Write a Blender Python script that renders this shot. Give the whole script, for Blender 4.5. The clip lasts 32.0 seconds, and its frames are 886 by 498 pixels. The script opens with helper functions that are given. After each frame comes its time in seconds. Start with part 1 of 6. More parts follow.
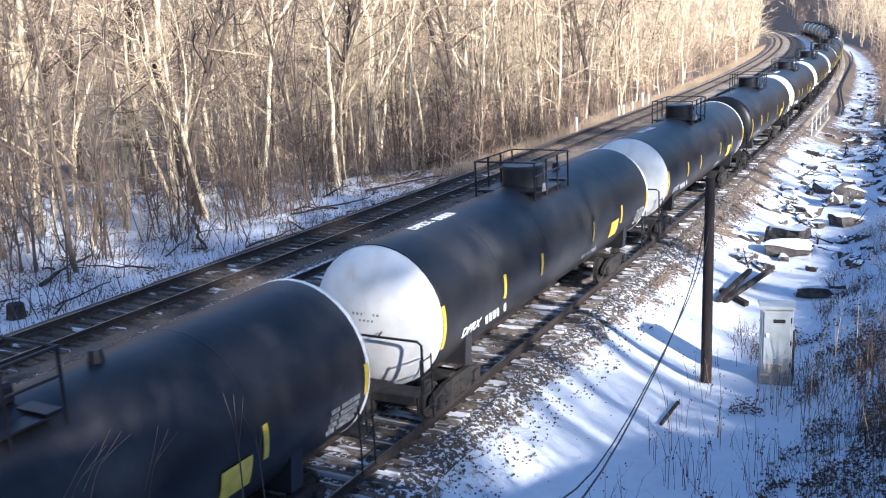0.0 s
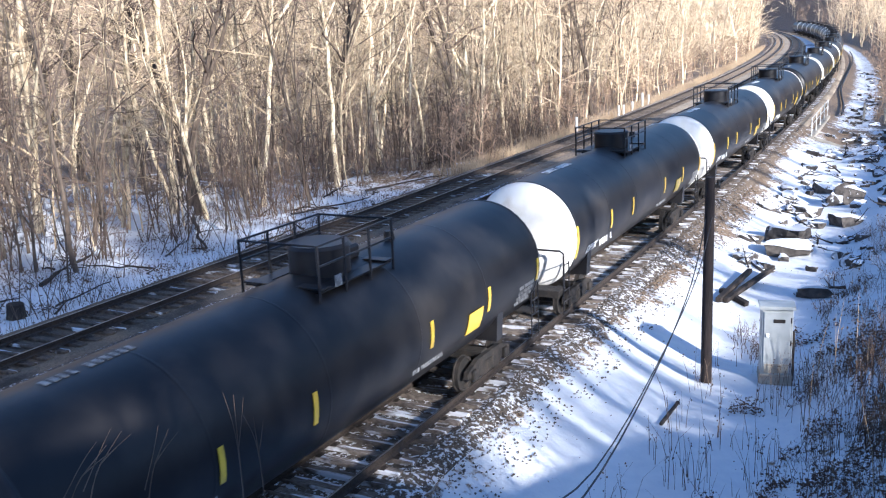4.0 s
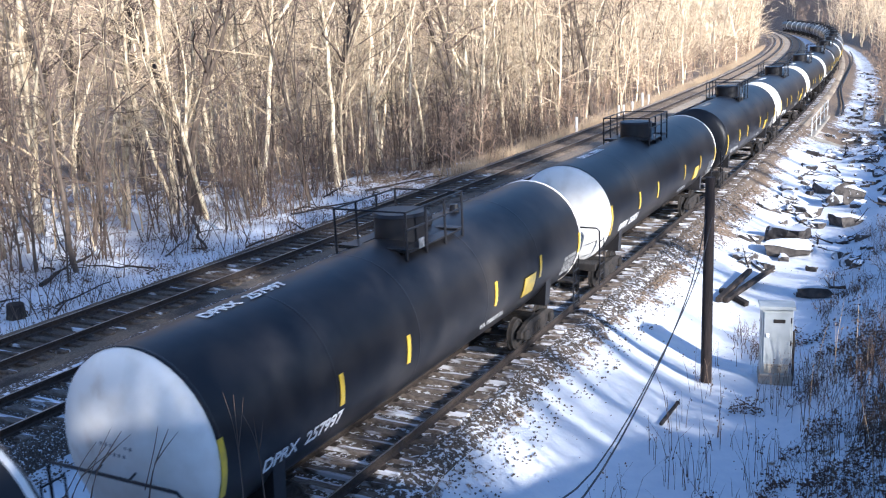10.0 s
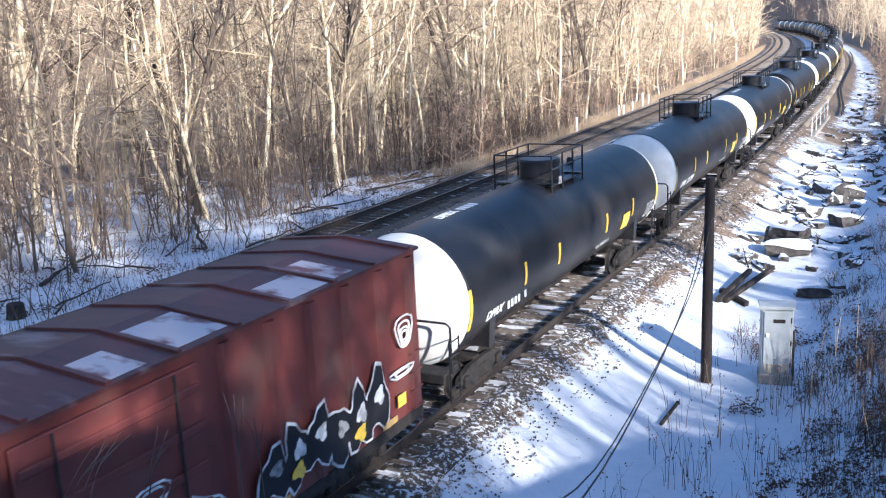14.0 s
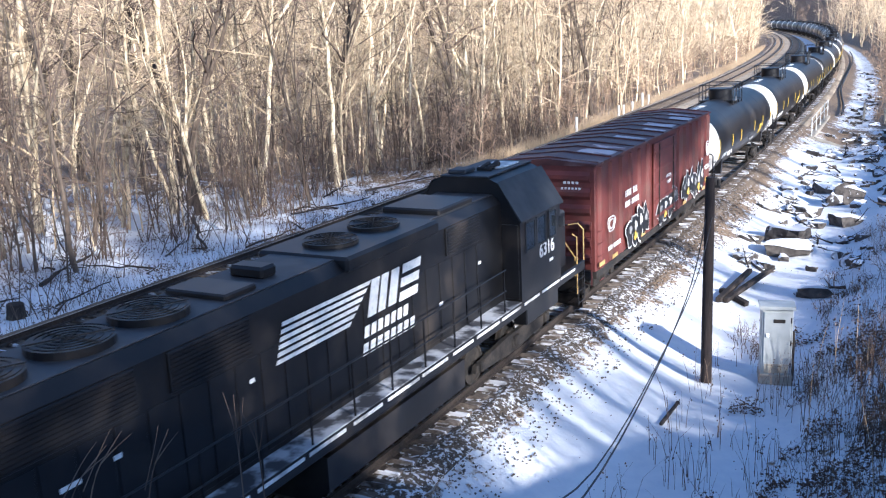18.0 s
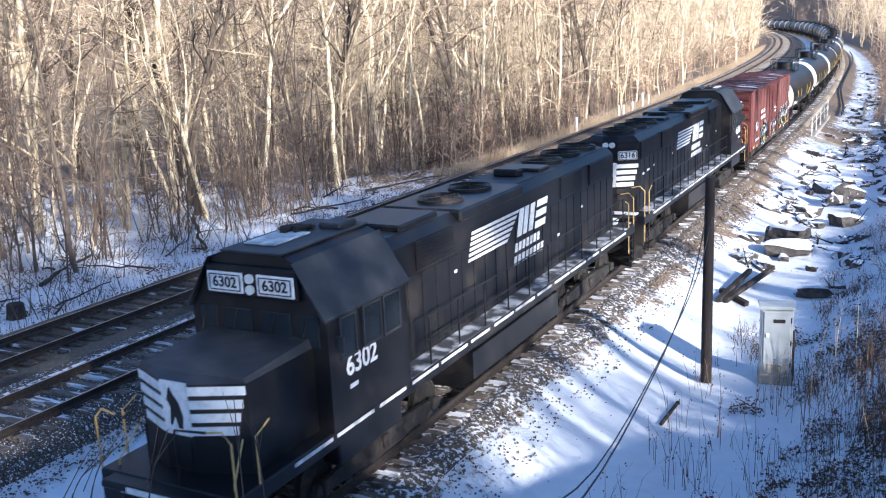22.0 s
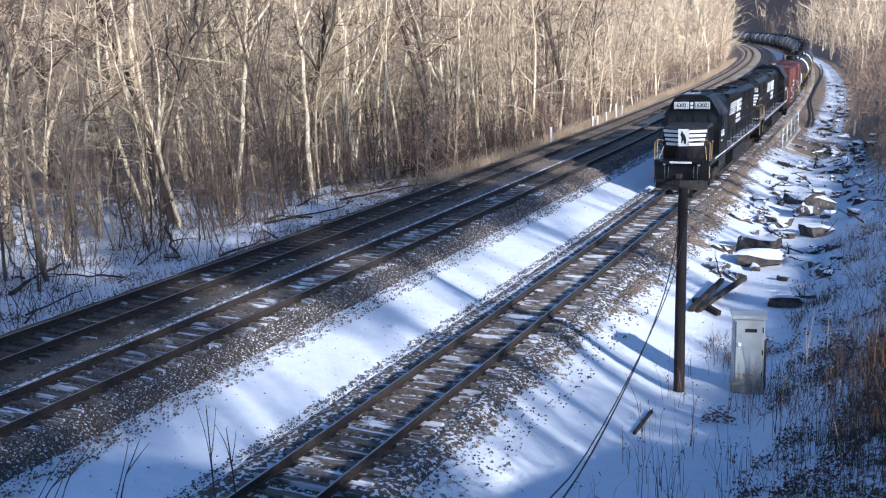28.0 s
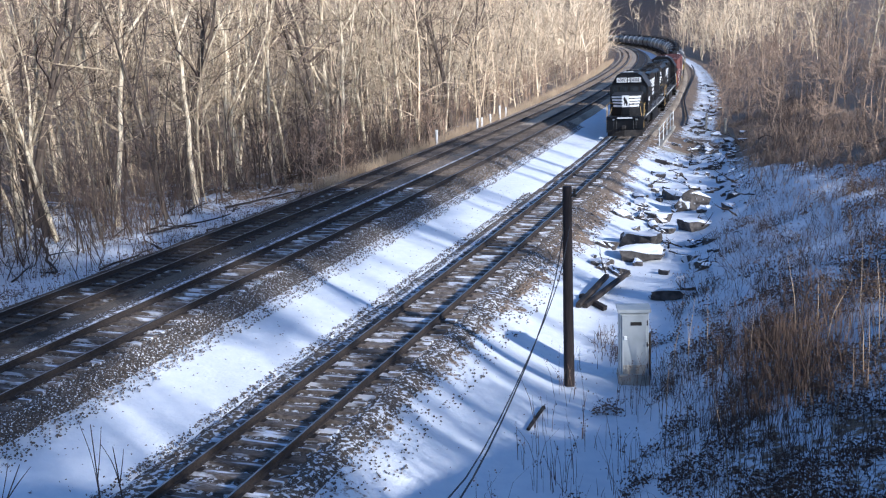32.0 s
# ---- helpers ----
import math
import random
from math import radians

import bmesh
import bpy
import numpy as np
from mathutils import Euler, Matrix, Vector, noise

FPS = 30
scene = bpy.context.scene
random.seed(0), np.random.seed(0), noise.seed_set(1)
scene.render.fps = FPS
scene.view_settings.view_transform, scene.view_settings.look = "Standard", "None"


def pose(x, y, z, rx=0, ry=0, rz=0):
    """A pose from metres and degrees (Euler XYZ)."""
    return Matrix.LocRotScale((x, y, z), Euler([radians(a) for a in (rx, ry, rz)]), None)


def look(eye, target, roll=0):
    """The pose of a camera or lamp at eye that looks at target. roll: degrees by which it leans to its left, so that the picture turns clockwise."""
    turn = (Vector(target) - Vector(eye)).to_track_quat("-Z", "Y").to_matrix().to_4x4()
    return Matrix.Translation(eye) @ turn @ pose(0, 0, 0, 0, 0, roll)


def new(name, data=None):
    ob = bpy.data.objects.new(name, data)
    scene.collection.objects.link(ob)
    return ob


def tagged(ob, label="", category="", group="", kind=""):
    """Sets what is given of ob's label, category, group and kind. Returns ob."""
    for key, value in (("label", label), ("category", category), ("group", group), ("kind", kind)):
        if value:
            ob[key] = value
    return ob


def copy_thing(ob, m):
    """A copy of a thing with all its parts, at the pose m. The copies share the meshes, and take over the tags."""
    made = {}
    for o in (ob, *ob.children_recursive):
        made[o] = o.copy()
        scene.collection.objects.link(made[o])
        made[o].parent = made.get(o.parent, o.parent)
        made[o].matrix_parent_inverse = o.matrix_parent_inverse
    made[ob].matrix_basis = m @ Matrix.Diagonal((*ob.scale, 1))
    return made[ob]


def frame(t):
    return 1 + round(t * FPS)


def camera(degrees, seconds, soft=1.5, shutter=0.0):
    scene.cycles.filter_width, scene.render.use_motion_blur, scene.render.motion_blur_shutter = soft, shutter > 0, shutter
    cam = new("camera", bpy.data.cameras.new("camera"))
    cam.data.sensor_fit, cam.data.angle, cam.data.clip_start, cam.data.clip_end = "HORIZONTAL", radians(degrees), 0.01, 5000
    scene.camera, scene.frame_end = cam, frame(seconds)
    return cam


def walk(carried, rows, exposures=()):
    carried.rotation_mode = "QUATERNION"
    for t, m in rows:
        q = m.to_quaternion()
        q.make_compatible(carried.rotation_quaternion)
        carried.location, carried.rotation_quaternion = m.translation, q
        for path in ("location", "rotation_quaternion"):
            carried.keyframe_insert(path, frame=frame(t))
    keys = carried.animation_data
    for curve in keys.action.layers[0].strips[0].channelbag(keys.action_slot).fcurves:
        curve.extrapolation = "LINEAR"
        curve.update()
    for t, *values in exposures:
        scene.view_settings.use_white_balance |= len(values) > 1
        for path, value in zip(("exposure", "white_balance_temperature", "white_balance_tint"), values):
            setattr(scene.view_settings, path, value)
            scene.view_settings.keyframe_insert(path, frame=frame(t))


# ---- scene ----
cam = camera(50.2, 32.0, soft=1.15, shutter=0.2)
EYE = Vector((10.63, 0.0, 8.50))
# seconds, turn to the left of the track, tilt, roll
TURNS = [
    (0.0, 28.933, -13.249, -2.74),
    (24.5, 28.933, -13.249, -2.74),
    (25.0, 28.885, -13.252, -2.729),
    (25.5, 28.365, -13.064, -2.656),
    (27.5, 27.722, -12.807, -2.542),
    (28.0, 27.331, -12.753, -2.279),
    (28.5, 24.844, -12.672, -1.977),
    (29.0, 22.032, -12.494, -2.071),
    (29.5, 19.42, -12.582, -2.196),
    (30.0, 19.43, -12.595, -2.427),
    (30.5, 20.055, -12.618, -2.588),
    (31.0, 20.285, -12.716, -2.581),
    (31.5, 20.461, -12.782, -2.574),
    (32.0, 20.497, -12.816, -2.627),
]


def aimed(turn, tilt, roll):
    a, b = radians(turn), radians(tilt)
    way = Vector((-math.sin(a) * math.cos(b), math.cos(a) * math.cos(b), math.sin(b)))
    return look(EYE, EYE + way * 10, roll)


walk(cam, [(t, aimed(a, b, c)) for t, a, b, c in TURNS], exposures=[(0, 1.22, 4800, 12), (23, 1.22, 4800, 12), (24, 1.02, 4700, 12), (26, 0.82, 4650, 12), (28.5, 0.57, 4600, 12), (32, 0.55, 4600, 12)])

# ---- world and sun ----
SUN_TURN, SUN_RISE = 23.0, 21.0   # degrees behind the x axis, above the horizon
sun_way = Vector((math.cos(radians(SUN_TURN)) * math.cos(radians(SUN_RISE)),
                  -math.sin(radians(SUN_TURN)) * math.cos(radians(SUN_RISE)), math.sin(radians(SUN_RISE))))
world = bpy.data.worlds.new("winter_sky")
scene.world = world
world.use_nodes = True
wn = world.node_tree.nodes
sky = wn.new("ShaderNodeTexSky")
sky.sky_type, sky.sun_disc = "NISHITA", False
sky.sun_elevation, sky.sun_rotation = radians(SUN_RISE), radians(90 + SUN_TURN)
wn["Background"].inputs["Strength"].default_value = 0.10
world.node_tree.links.new(sky.outputs[0], wn["Background"].inputs["Color"])
sun_data = bpy.data.lights.new("sun", "SUN")
sun_data.energy, sun_data.angle, sun_data.color = 5.0, radians(1.0), (1.0, 0.80, 0.56)
sun = new("sun", sun_data)
sun.matrix_world = look(sun_way * 100, (0, 0, 0))


# ---- materials ----
def material(name, base, second=None, scale=6.0, detail=5.0, low=0.4, high=0.6, rough=0.8, metal=0.0, bump=0.0,
             bump_scale=40.0, third=None, third_scale=1.0, third_low=0.5, third_high=0.62, random=0.0, coat=0.0, place="Object", stretch=(1, 1, 1), spec=0.5, cap=None):
    """A procedural surface: base and second colour by fine noise, a third by broad noise, relief by bump."""
    m = bpy.data.materials.new(name)
    m.use_nodes = True
    nt = m.node_tree
    bsdf = nt.nodes["Principled BSDF"]
    bsdf.inputs["Roughness"].default_value, bsdf.inputs["Metallic"].default_value = rough, metal
    bsdf.inputs["Coat Weight"].default_value = coat
    bsdf.inputs["Specular IOR Level"].default_value = spec
    tc = nt.nodes.new("ShaderNodeTexCoord")
    mp = nt.nodes.new("ShaderNodeMapping")
    mp.inputs["Scale"].default_value = stretch
    geo = nt.nodes.new("ShaderNodeNewGeometry")
    nt.links.new(geo.outputs["Position"] if place == "World" else tc.outputs[place], mp.inputs["Vector"])

    def noisy(sc, de):
        n = nt.nodes.new("ShaderNodeTexNoise")
        n.inputs["Scale"].default_value, n.inputs["Detail"].default_value = sc, de
        nt.links.new(mp.outputs[0], n.inputs["Vector"])
        return n.outputs["Fac"]

    def ramp(fac, lo, hi):
        r = nt.nodes.new("ShaderNodeMapRange")
        r.inputs["From Min"].default_value, r.inputs["From Max"].default_value = lo, hi
        nt.links.new(fac, r.inputs["Value"])
        return r.outputs[0]

    def mix(fac, a, b):
        x = nt.nodes.new("ShaderNodeMix")
        x.data_type = "RGBA"
        nt.links.new(fac, x.inputs["Factor"])
        for sock, v in ((x.inputs["A"], a), (x.inputs["B"], b)):
            if isinstance(v, tuple):
                sock.default_value = (*v, 1)
            else:
                nt.links.new(v, sock)
        return x.outputs["Result"]

    colour = base
    if second:
        colour = mix(ramp(noisy(scale, detail), low, high), base, second)
    if third:
        colour = mix(ramp(noisy(third_scale, 6.0), third_low, third_high), colour, third)
    if cap:
        # snow that lies on the upward faces, with a ragged edge
        up = nt.nodes.new("ShaderNodeSeparateXYZ")
        nt.links.new(geo.outputs["Normal"], up.inputs[0])
        edge = nt.nodes.new("ShaderNodeMath")
        edge.operation = "ADD"
        nt.links.new(up.outputs["Z"], edge.inputs[0])
        nt.links.new(noisy(3.5, 5.0), edge.inputs[1])
        colour = mix(ramp(edge.outputs[0], cap, cap + 0.12), colour, (0.78, 0.79, 0.82))
    if random:
        info = nt.nodes.new("ShaderNodeObjectInfo")
        hsv = nt.nodes.new("ShaderNodeHueSaturation")
        nt.links.new(ramp(info.outputs["Random"], 0, 1), hsv.inputs["Value"])
        hsv.inputs["Value"].links[0].from_node.inputs["To Min"].default_value = 1 - random
        hsv.inputs["Value"].links[0].from_node.inputs["To Max"].default_value = 1 + random
        if isinstance(colour, tuple):
            hsv.inputs["Color"].default_value = (*colour, 1)
        else:
            nt.links.new(colour, hsv.inputs["Color"])
        colour = hsv.outputs[0]
    if isinstance(colour, tuple):
        bsdf.inputs["Base Color"].default_value = (*colour, 1)
    else:
        nt.links.new(colour, bsdf.inputs["Base Color"])
    if bump:
        b = nt.nodes.new("ShaderNodeBump")
        b.inputs["Strength"].default_value, b.inputs["Distance"].default_value = bump, 0.05
        nt.links.new(noisy(bump_scale, 6.0), b.inputs["Height"])
        nt.links.new(b.outputs[0], bsdf.inputs["Normal"])
    return m


def ground_material():
    """Snow over soil and leaf litter: the painted-in amount 'bare' says how much soil shows through the snow."""
    m = material("snowy_ground", (0.765, 0.775, 0.795), (0.69, 0.71, 0.75), 3.0, 5, 0.35, 0.7, 0.7, bump=0.5, bump_scale=9.0)
    nt = m.node_tree
    bsdf = nt.nodes["Principled BSDF"]
    snow = bsdf.inputs["Base Color"].links[0].from_socket
    tc = nt.nodes.new("ShaderNodeTexCoord")
    attr = nt.nodes.new("ShaderNodeAttribute")
    attr.attribute_name = "bare"
    fine, broad, speck = (nt.nodes.new("ShaderNodeTexNoise") for _ in range(3))
    for n, sc in ((fine, 5.5), (broad, 0.9), (speck, 26.0)):
        n.inputs["Scale"].default_value, n.inputs["Detail"].default_value = sc, 6
        nt.links.new(tc.outputs["Object"], n.inputs["Vector"])
    total = nt.nodes.new("ShaderNodeMath")
    total.operation = "ADD"
    nt.links.new(fine.outputs["Fac"], total.inputs[0])
    nt.links.new(broad.outputs["Fac"], total.inputs[1])
    total2 = nt.nodes.new("ShaderNodeMath")
    total2.operation = "MULTIPLY_ADD"
    total2.inputs[1].default_value = 1.25
    nt.links.new(attr.outputs["Fac"], total2.inputs[0])
    nt.links.new(total.outputs[0], total2.inputs[2])
    rr = nt.nodes.new("ShaderNodeMapRange")
    rr.inputs["From Min"].default_value, rr.inputs["From Max"].default_value = 1.38, 1.52
    nt.links.new(total2.outputs[0], rr.inputs["Value"])
    soil = nt.nodes.new("ShaderNodeValToRGB")
    soil.color_ramp.elements[0].color, soil.color_ramp.elements[1].color = (0.085, 0.058, 0.036, 1), (0.36, 0.255, 0.15, 1)
    soil.color_ramp.elements[0].position, soil.color_ramp.elements[1].position = 0.35, 0.68
    nt.links.new(speck.outputs["Fac"], soil.inputs[0])
    x = nt.nodes.new("ShaderNodeMix")
    x.data_type = "RGBA"
    nt.links.new(rr.outputs[0], x.inputs["Factor"])
    nt.links.new(snow, x.inputs["A"])
    nt.links.new(soil.outputs[0], x.inputs["B"])
    nt.links.new(x.outputs["Result"], bsdf.inputs["Base Color"])
    return m


MAT_GROUND = ground_material()
# main bed near the camera: kept darker, tree shade included in the gravel colour
MAT_BALLAST = material("ballast_gravel", (0.042, 0.034, 0.027), (0.135, 0.110, 0.085), 30, 4, 0.35, 0.65, 0.9, bump=1.0, bump_scale=28,
                       third=(0.74, 0.75, 0.78), third_scale=17.0, third_low=0.585, third_high=0.63)
MAT_NEARBALLAST = material("brown_gravel", (0.05, 0.039, 0.029), (0.155, 0.123, 0.09), 26, 4, 0.35, 0.65, 0.9, bump=1.0, bump_scale=28,
                           third=(0.74, 0.75, 0.78), third_scale=8.0, third_low=0.515, third_high=0.58)
# far track: tree shade and sun flecks painted into the brown gravel
MAT_BROWNBALLAST = material("shaded_brown_gravel", (0.080, 0.062, 0.043), (0.215, 0.168, 0.12), 24, 4, 0.35, 0.65, 0.9, bump=1.0, bump_scale=28,
                            third=(0.035, 0.027, 0.02), third_scale=0.7, third_low=0.5, third_high=0.65)
# far track's ties, darkened in colour for the same shade
MAT_DARKTIE = material("shaded_tie", (0.055, 0.042, 0.032), (0.14, 0.11, 0.083), 9, 5, 0.35, 0.65, 0.9, bump=0.6, bump_scale=30,
                       third=(0.72, 0.73, 0.77), third_scale=1.3, third_low=0.60, third_high=0.66, stretch=(0.7, 5.5, 1), random=0.3, place="World")
# dusty bed and ties further off, with the sunlight there painted in as paler colour
MAT_SUNDUSTBALLAST = material("sunlit_dusty_brown_ballast", (0.155, 0.118, 0.08), (0.32, 0.25, 0.175), 14, 5, 0.35, 0.65, 0.9, bump=0.9, bump_scale=24,
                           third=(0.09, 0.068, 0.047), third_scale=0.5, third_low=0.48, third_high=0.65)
MAT_SUNDUSTTIE = material("sunlit_dusty_tie", (0.12, 0.092, 0.065), (0.25, 0.195, 0.14), 9, 5, 0.35, 0.65, 0.9, bump=0.6, bump_scale=30, random=0.25, place="World")
MAT_PALETIE = material("sunlit_dusty_far_tie", (0.21, 0.162, 0.115), (0.38, 0.295, 0.21), 9, 5, 0.35, 0.65, 0.9, bump=0.6, bump_scale=30, place="World")
MAT_DIRT = material("brown_track_dirt", (0.105, 0.078, 0.054), (0.25, 0.19, 0.13), 14, 5, 0.35, 0.65, 0.9, bump=1.0, bump_scale=24,
                    third=(0.72, 0.73, 0.76), third_scale=4.0, third_low=0.60, third_high=0.66)
# bend ballast: dust, plus sunlight and haze painted in as pale tan
MAT_TANBALLAST = material("sunlit_dusty_tan_ballast", (0.33, 0.26, 0.175), (0.55, 0.445, 0.315), 9, 5, 0.35, 0.65, 0.9, bump=0.8, bump_scale=20,
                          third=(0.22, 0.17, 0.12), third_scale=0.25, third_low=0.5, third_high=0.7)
MAT_STONES = material("ballast_stones", (0.062, 0.049, 0.038), (0.17, 0.138, 0.108), 12, 3, 0.35, 0.65, 0.9, bump=0.4, bump_scale=60,
                      third=(0.74, 0.75, 0.78), third_scale=18.0, third_low=0.57, third_high=0.61)
MAT_TIE = material("weathered_tie", (0.09, 0.072, 0.058), (0.24, 0.20, 0.165), 9, 5, 0.35, 0.65, 0.9, bump=0.6, bump_scale=30,
                   third=(0.72, 0.73, 0.77), third_scale=1.3, third_low=0.53, third_high=0.60, stretch=(0.7, 5.5, 1), random=0.3, place="World")
MAT_RAIL = material("rusty_rail", (0.028, 0.022, 0.018), (0.055, 0.042, 0.034), 14, 4, 0.35, 0.65, 0.75, 0.2, bump=0.3, bump_scale=60)
MAT_RAILHEAD = material("polished_railhead", (0.42, 0.40, 0.38), (0.30, 0.27, 0.25), 5, 4, 0.4, 0.7, 0.35, 0.9)
MAT_BLACK = material("black_tank_paint", (0.011, 0.0115, 0.0145), (0.021, 0.020, 0.021), 1.2, 5, 0.35, 0.7, 0.40, bump=0.03, bump_scale=3,
                     third=(0.062, 0.056, 0.052), third_scale=0.55, third_low=0.50, third_high=0.82, random=0.3, spec=0.28)
MAT_UNDER = material("grimy_underframe", (0.013, 0.0115, 0.0105), (0.04, 0.032, 0.025), 5, 5, 0.4, 0.7, 0.85, bump=0.3, bump_scale=20)
MAT_WHITE = material("white_tank_paint", (0.79, 0.77, 0.72), (0.69, 0.66, 0.59), 2.5, 5, 0.45, 0.75, 0.5,
                     third=(0.46, 0.36, 0.25), third_scale=1.1, third_low=0.64, third_high=0.85)
MAT_MARK = material("white_lettering", (0.80, 0.80, 0.78), (0.62, 0.62, 0.60), 8, 3, 0.45, 0.7, 0.6)
MAT_STRIPE = material("worn_white_stripe", (0.74, 0.74, 0.72), (0.34, 0.34, 0.33), 3, 5, 0.45, 0.65, 0.6)
MAT_WALK = material("snow_dusted_walkway", (0.05, 0.05, 0.055), (0.45, 0.46, 0.48), 2.2, 5, 0.46, 0.60, 0.7)
MAT_STENCIL = material("worn_stencil_paint", (0.30, 0.30, 0.295), (0.13, 0.13, 0.13), 9, 4, 0.4, 0.65, 0.7)
MAT_YELLOW = material("yellow_reflector", (0.76, 0.54, 0.04), (0.58, 0.40, 0.05), 6, 3, 0.4, 0.7, 0.3)
MAT_RED = material("oxide_red_paint", (0.135, 0.032, 0.025), (0.10, 0.025, 0.02), 2.0, 5, 0.4, 0.65, 0.6, bump=0.05, bump_scale=8,
                   third=(0.11, 0.06, 0.045), third_scale=0.9, third_low=0.52, third_high=0.75)
MAT_ROOF = material("worn_box_roof", (0.088, 0.027, 0.023), (0.06, 0.021, 0.018), 3.0, 5, 0.4, 0.65, 0.55,
                    third=(0.22, 0.15, 0.14), third_scale=0.8, third_low=0.60, third_high=0.70, stretch=(0.5, 1.6, 1))
MAT_LOCO = material("black_locomotive_paint", (0.0075, 0.008, 0.010), (0.014, 0.0135, 0.014), 1.5, 5, 0.4, 0.7, 0.40, bump=0.02, bump_scale=4,
                    third=(0.062, 0.051, 0.042), third_scale=0.7, third_low=0.52, third_high=0.85, spec=0.28)
MAT_LOCOROOF = material("dusty_hood_roof", (0.020, 0.022, 0.027), (0.042, 0.043, 0.047), 2.0, 5, 0.4, 0.7, 0.6)
MAT_PALEROOF = material("peeled_roof_sheet", (0.50, 0.45, 0.46), (0.16, 0.07, 0.065), 1.3, 5, 0.50, 0.60, 0.6, stretch=(1, 1.5, 1))
MAT_GLASS = material("dark_cab_glass", (0.02, 0.025, 0.03), rough=0.08)
MAT_NEEDLE = material("pine_needles", (0.035, 0.065, 0.025), (0.06, 0.095, 0.035), 0.8, 4, rough=0.8, random=0.2)
MAT_CREAM = material("faded_cream_rail_paint", (0.60, 0.40, 0.12), (0.48, 0.32, 0.12), 6, 3, rough=0.5)
MAT_LAMP = material("headlight_lens", (0.75, 0.75, 0.72), rough=0.15)
MAT_BARK = material("pale_bark", (0.76, 0.645, 0.44), (0.34, 0.26, 0.16), 4, 5, 0.4, 0.62, 0.9, bump=0.6, bump_scale=18, random=0.28, stretch=(1, 1, 0.3))
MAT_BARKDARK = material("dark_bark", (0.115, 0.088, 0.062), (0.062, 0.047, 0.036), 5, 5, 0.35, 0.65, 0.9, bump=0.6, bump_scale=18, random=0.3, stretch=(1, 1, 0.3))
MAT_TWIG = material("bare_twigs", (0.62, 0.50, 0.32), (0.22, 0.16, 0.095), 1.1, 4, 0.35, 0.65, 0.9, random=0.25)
# far woods: the distance haze is put into this paler twig colour
MAT_FARWOOD = material("hazy_distant_twigs", (0.86, 0.69, 0.46), (0.50, 0.385, 0.245), 0.45, 4, 0.35, 0.65, 0.9)
MAT_BANKWOOD = material("bank_twigs", (0.40, 0.29, 0.195), (0.17, 0.12, 0.085), 0.5, 4, 0.35, 0.65, 0.9)
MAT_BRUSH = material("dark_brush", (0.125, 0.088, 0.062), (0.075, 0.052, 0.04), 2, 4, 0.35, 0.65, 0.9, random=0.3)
MAT_STALK = material("dry_stalks", (0.095, 0.07, 0.05), (0.23, 0.165, 0.10), 0.8, 4, 0.4, 0.65, 0.9)
MAT_STRAW = material("pale_straw", (0.46, 0.355, 0.225), (0.30, 0.215, 0.13), 0.5, 4, 0.35, 0.65, 0.9)
MAT_THICKET = material("brown_thicket", (0.47, 0.335, 0.225), (0.26, 0.18, 0.12), 0.5, 4, 0.35, 0.65, 0.9)
MAT_GRASS = material("tawny_dry_grass", (0.16, 0.105, 0.068), (0.085, 0.057, 0.042), 1.2, 4, 0.35, 0.65, 0.9)
MAT_STONE = material("broken_rock", (0.11, 0.097, 0.085), (0.045, 0.038, 0.033), 4, 5, 0.35, 0.65, 0.9, bump=0.6, bump_scale=14, random=0.25, cap=0.98)
MAT_TIMBER = material("old_timber", (0.018, 0.014, 0.011), (0.04, 0.03, 0.024), 6, 5, 0.35, 0.65, 0.9, bump=0.5, bump_scale=24, stretch=(3, 3, 0.6))
MAT_POLE = material("creosoted_pole", (0.013, 0.009, 0.0085), (0.028, 0.019, 0.017), 5, 5, 0.35, 0.65, 0.85, bump=0.5, bump_scale=20, stretch=(3, 3, 0.3))
MAT_CABINET = material("galvanised_cabinet", (0.41, 0.43, 0.43), (0.33, 0.35, 0.345), 2.5, 5, 0.4, 0.7, 0.5, 0.0,
                       third=(0.42, 0.38, 0.30), third_scale=1.2, third_low=0.58, third_high=0.8)
MAT_CONCRETE = material("old_concrete", (0.42, 0.39, 0.32), (0.30, 0.27, 0.22), 4, 5, 0.35, 0.65, 0.9, bump=0.4, bump_scale=20)
MAT_RUBBER = material("black_rubber", (0.02, 0.02, 0.022), (0.035, 0.035, 0.035), 8, 3, rough=0.6)


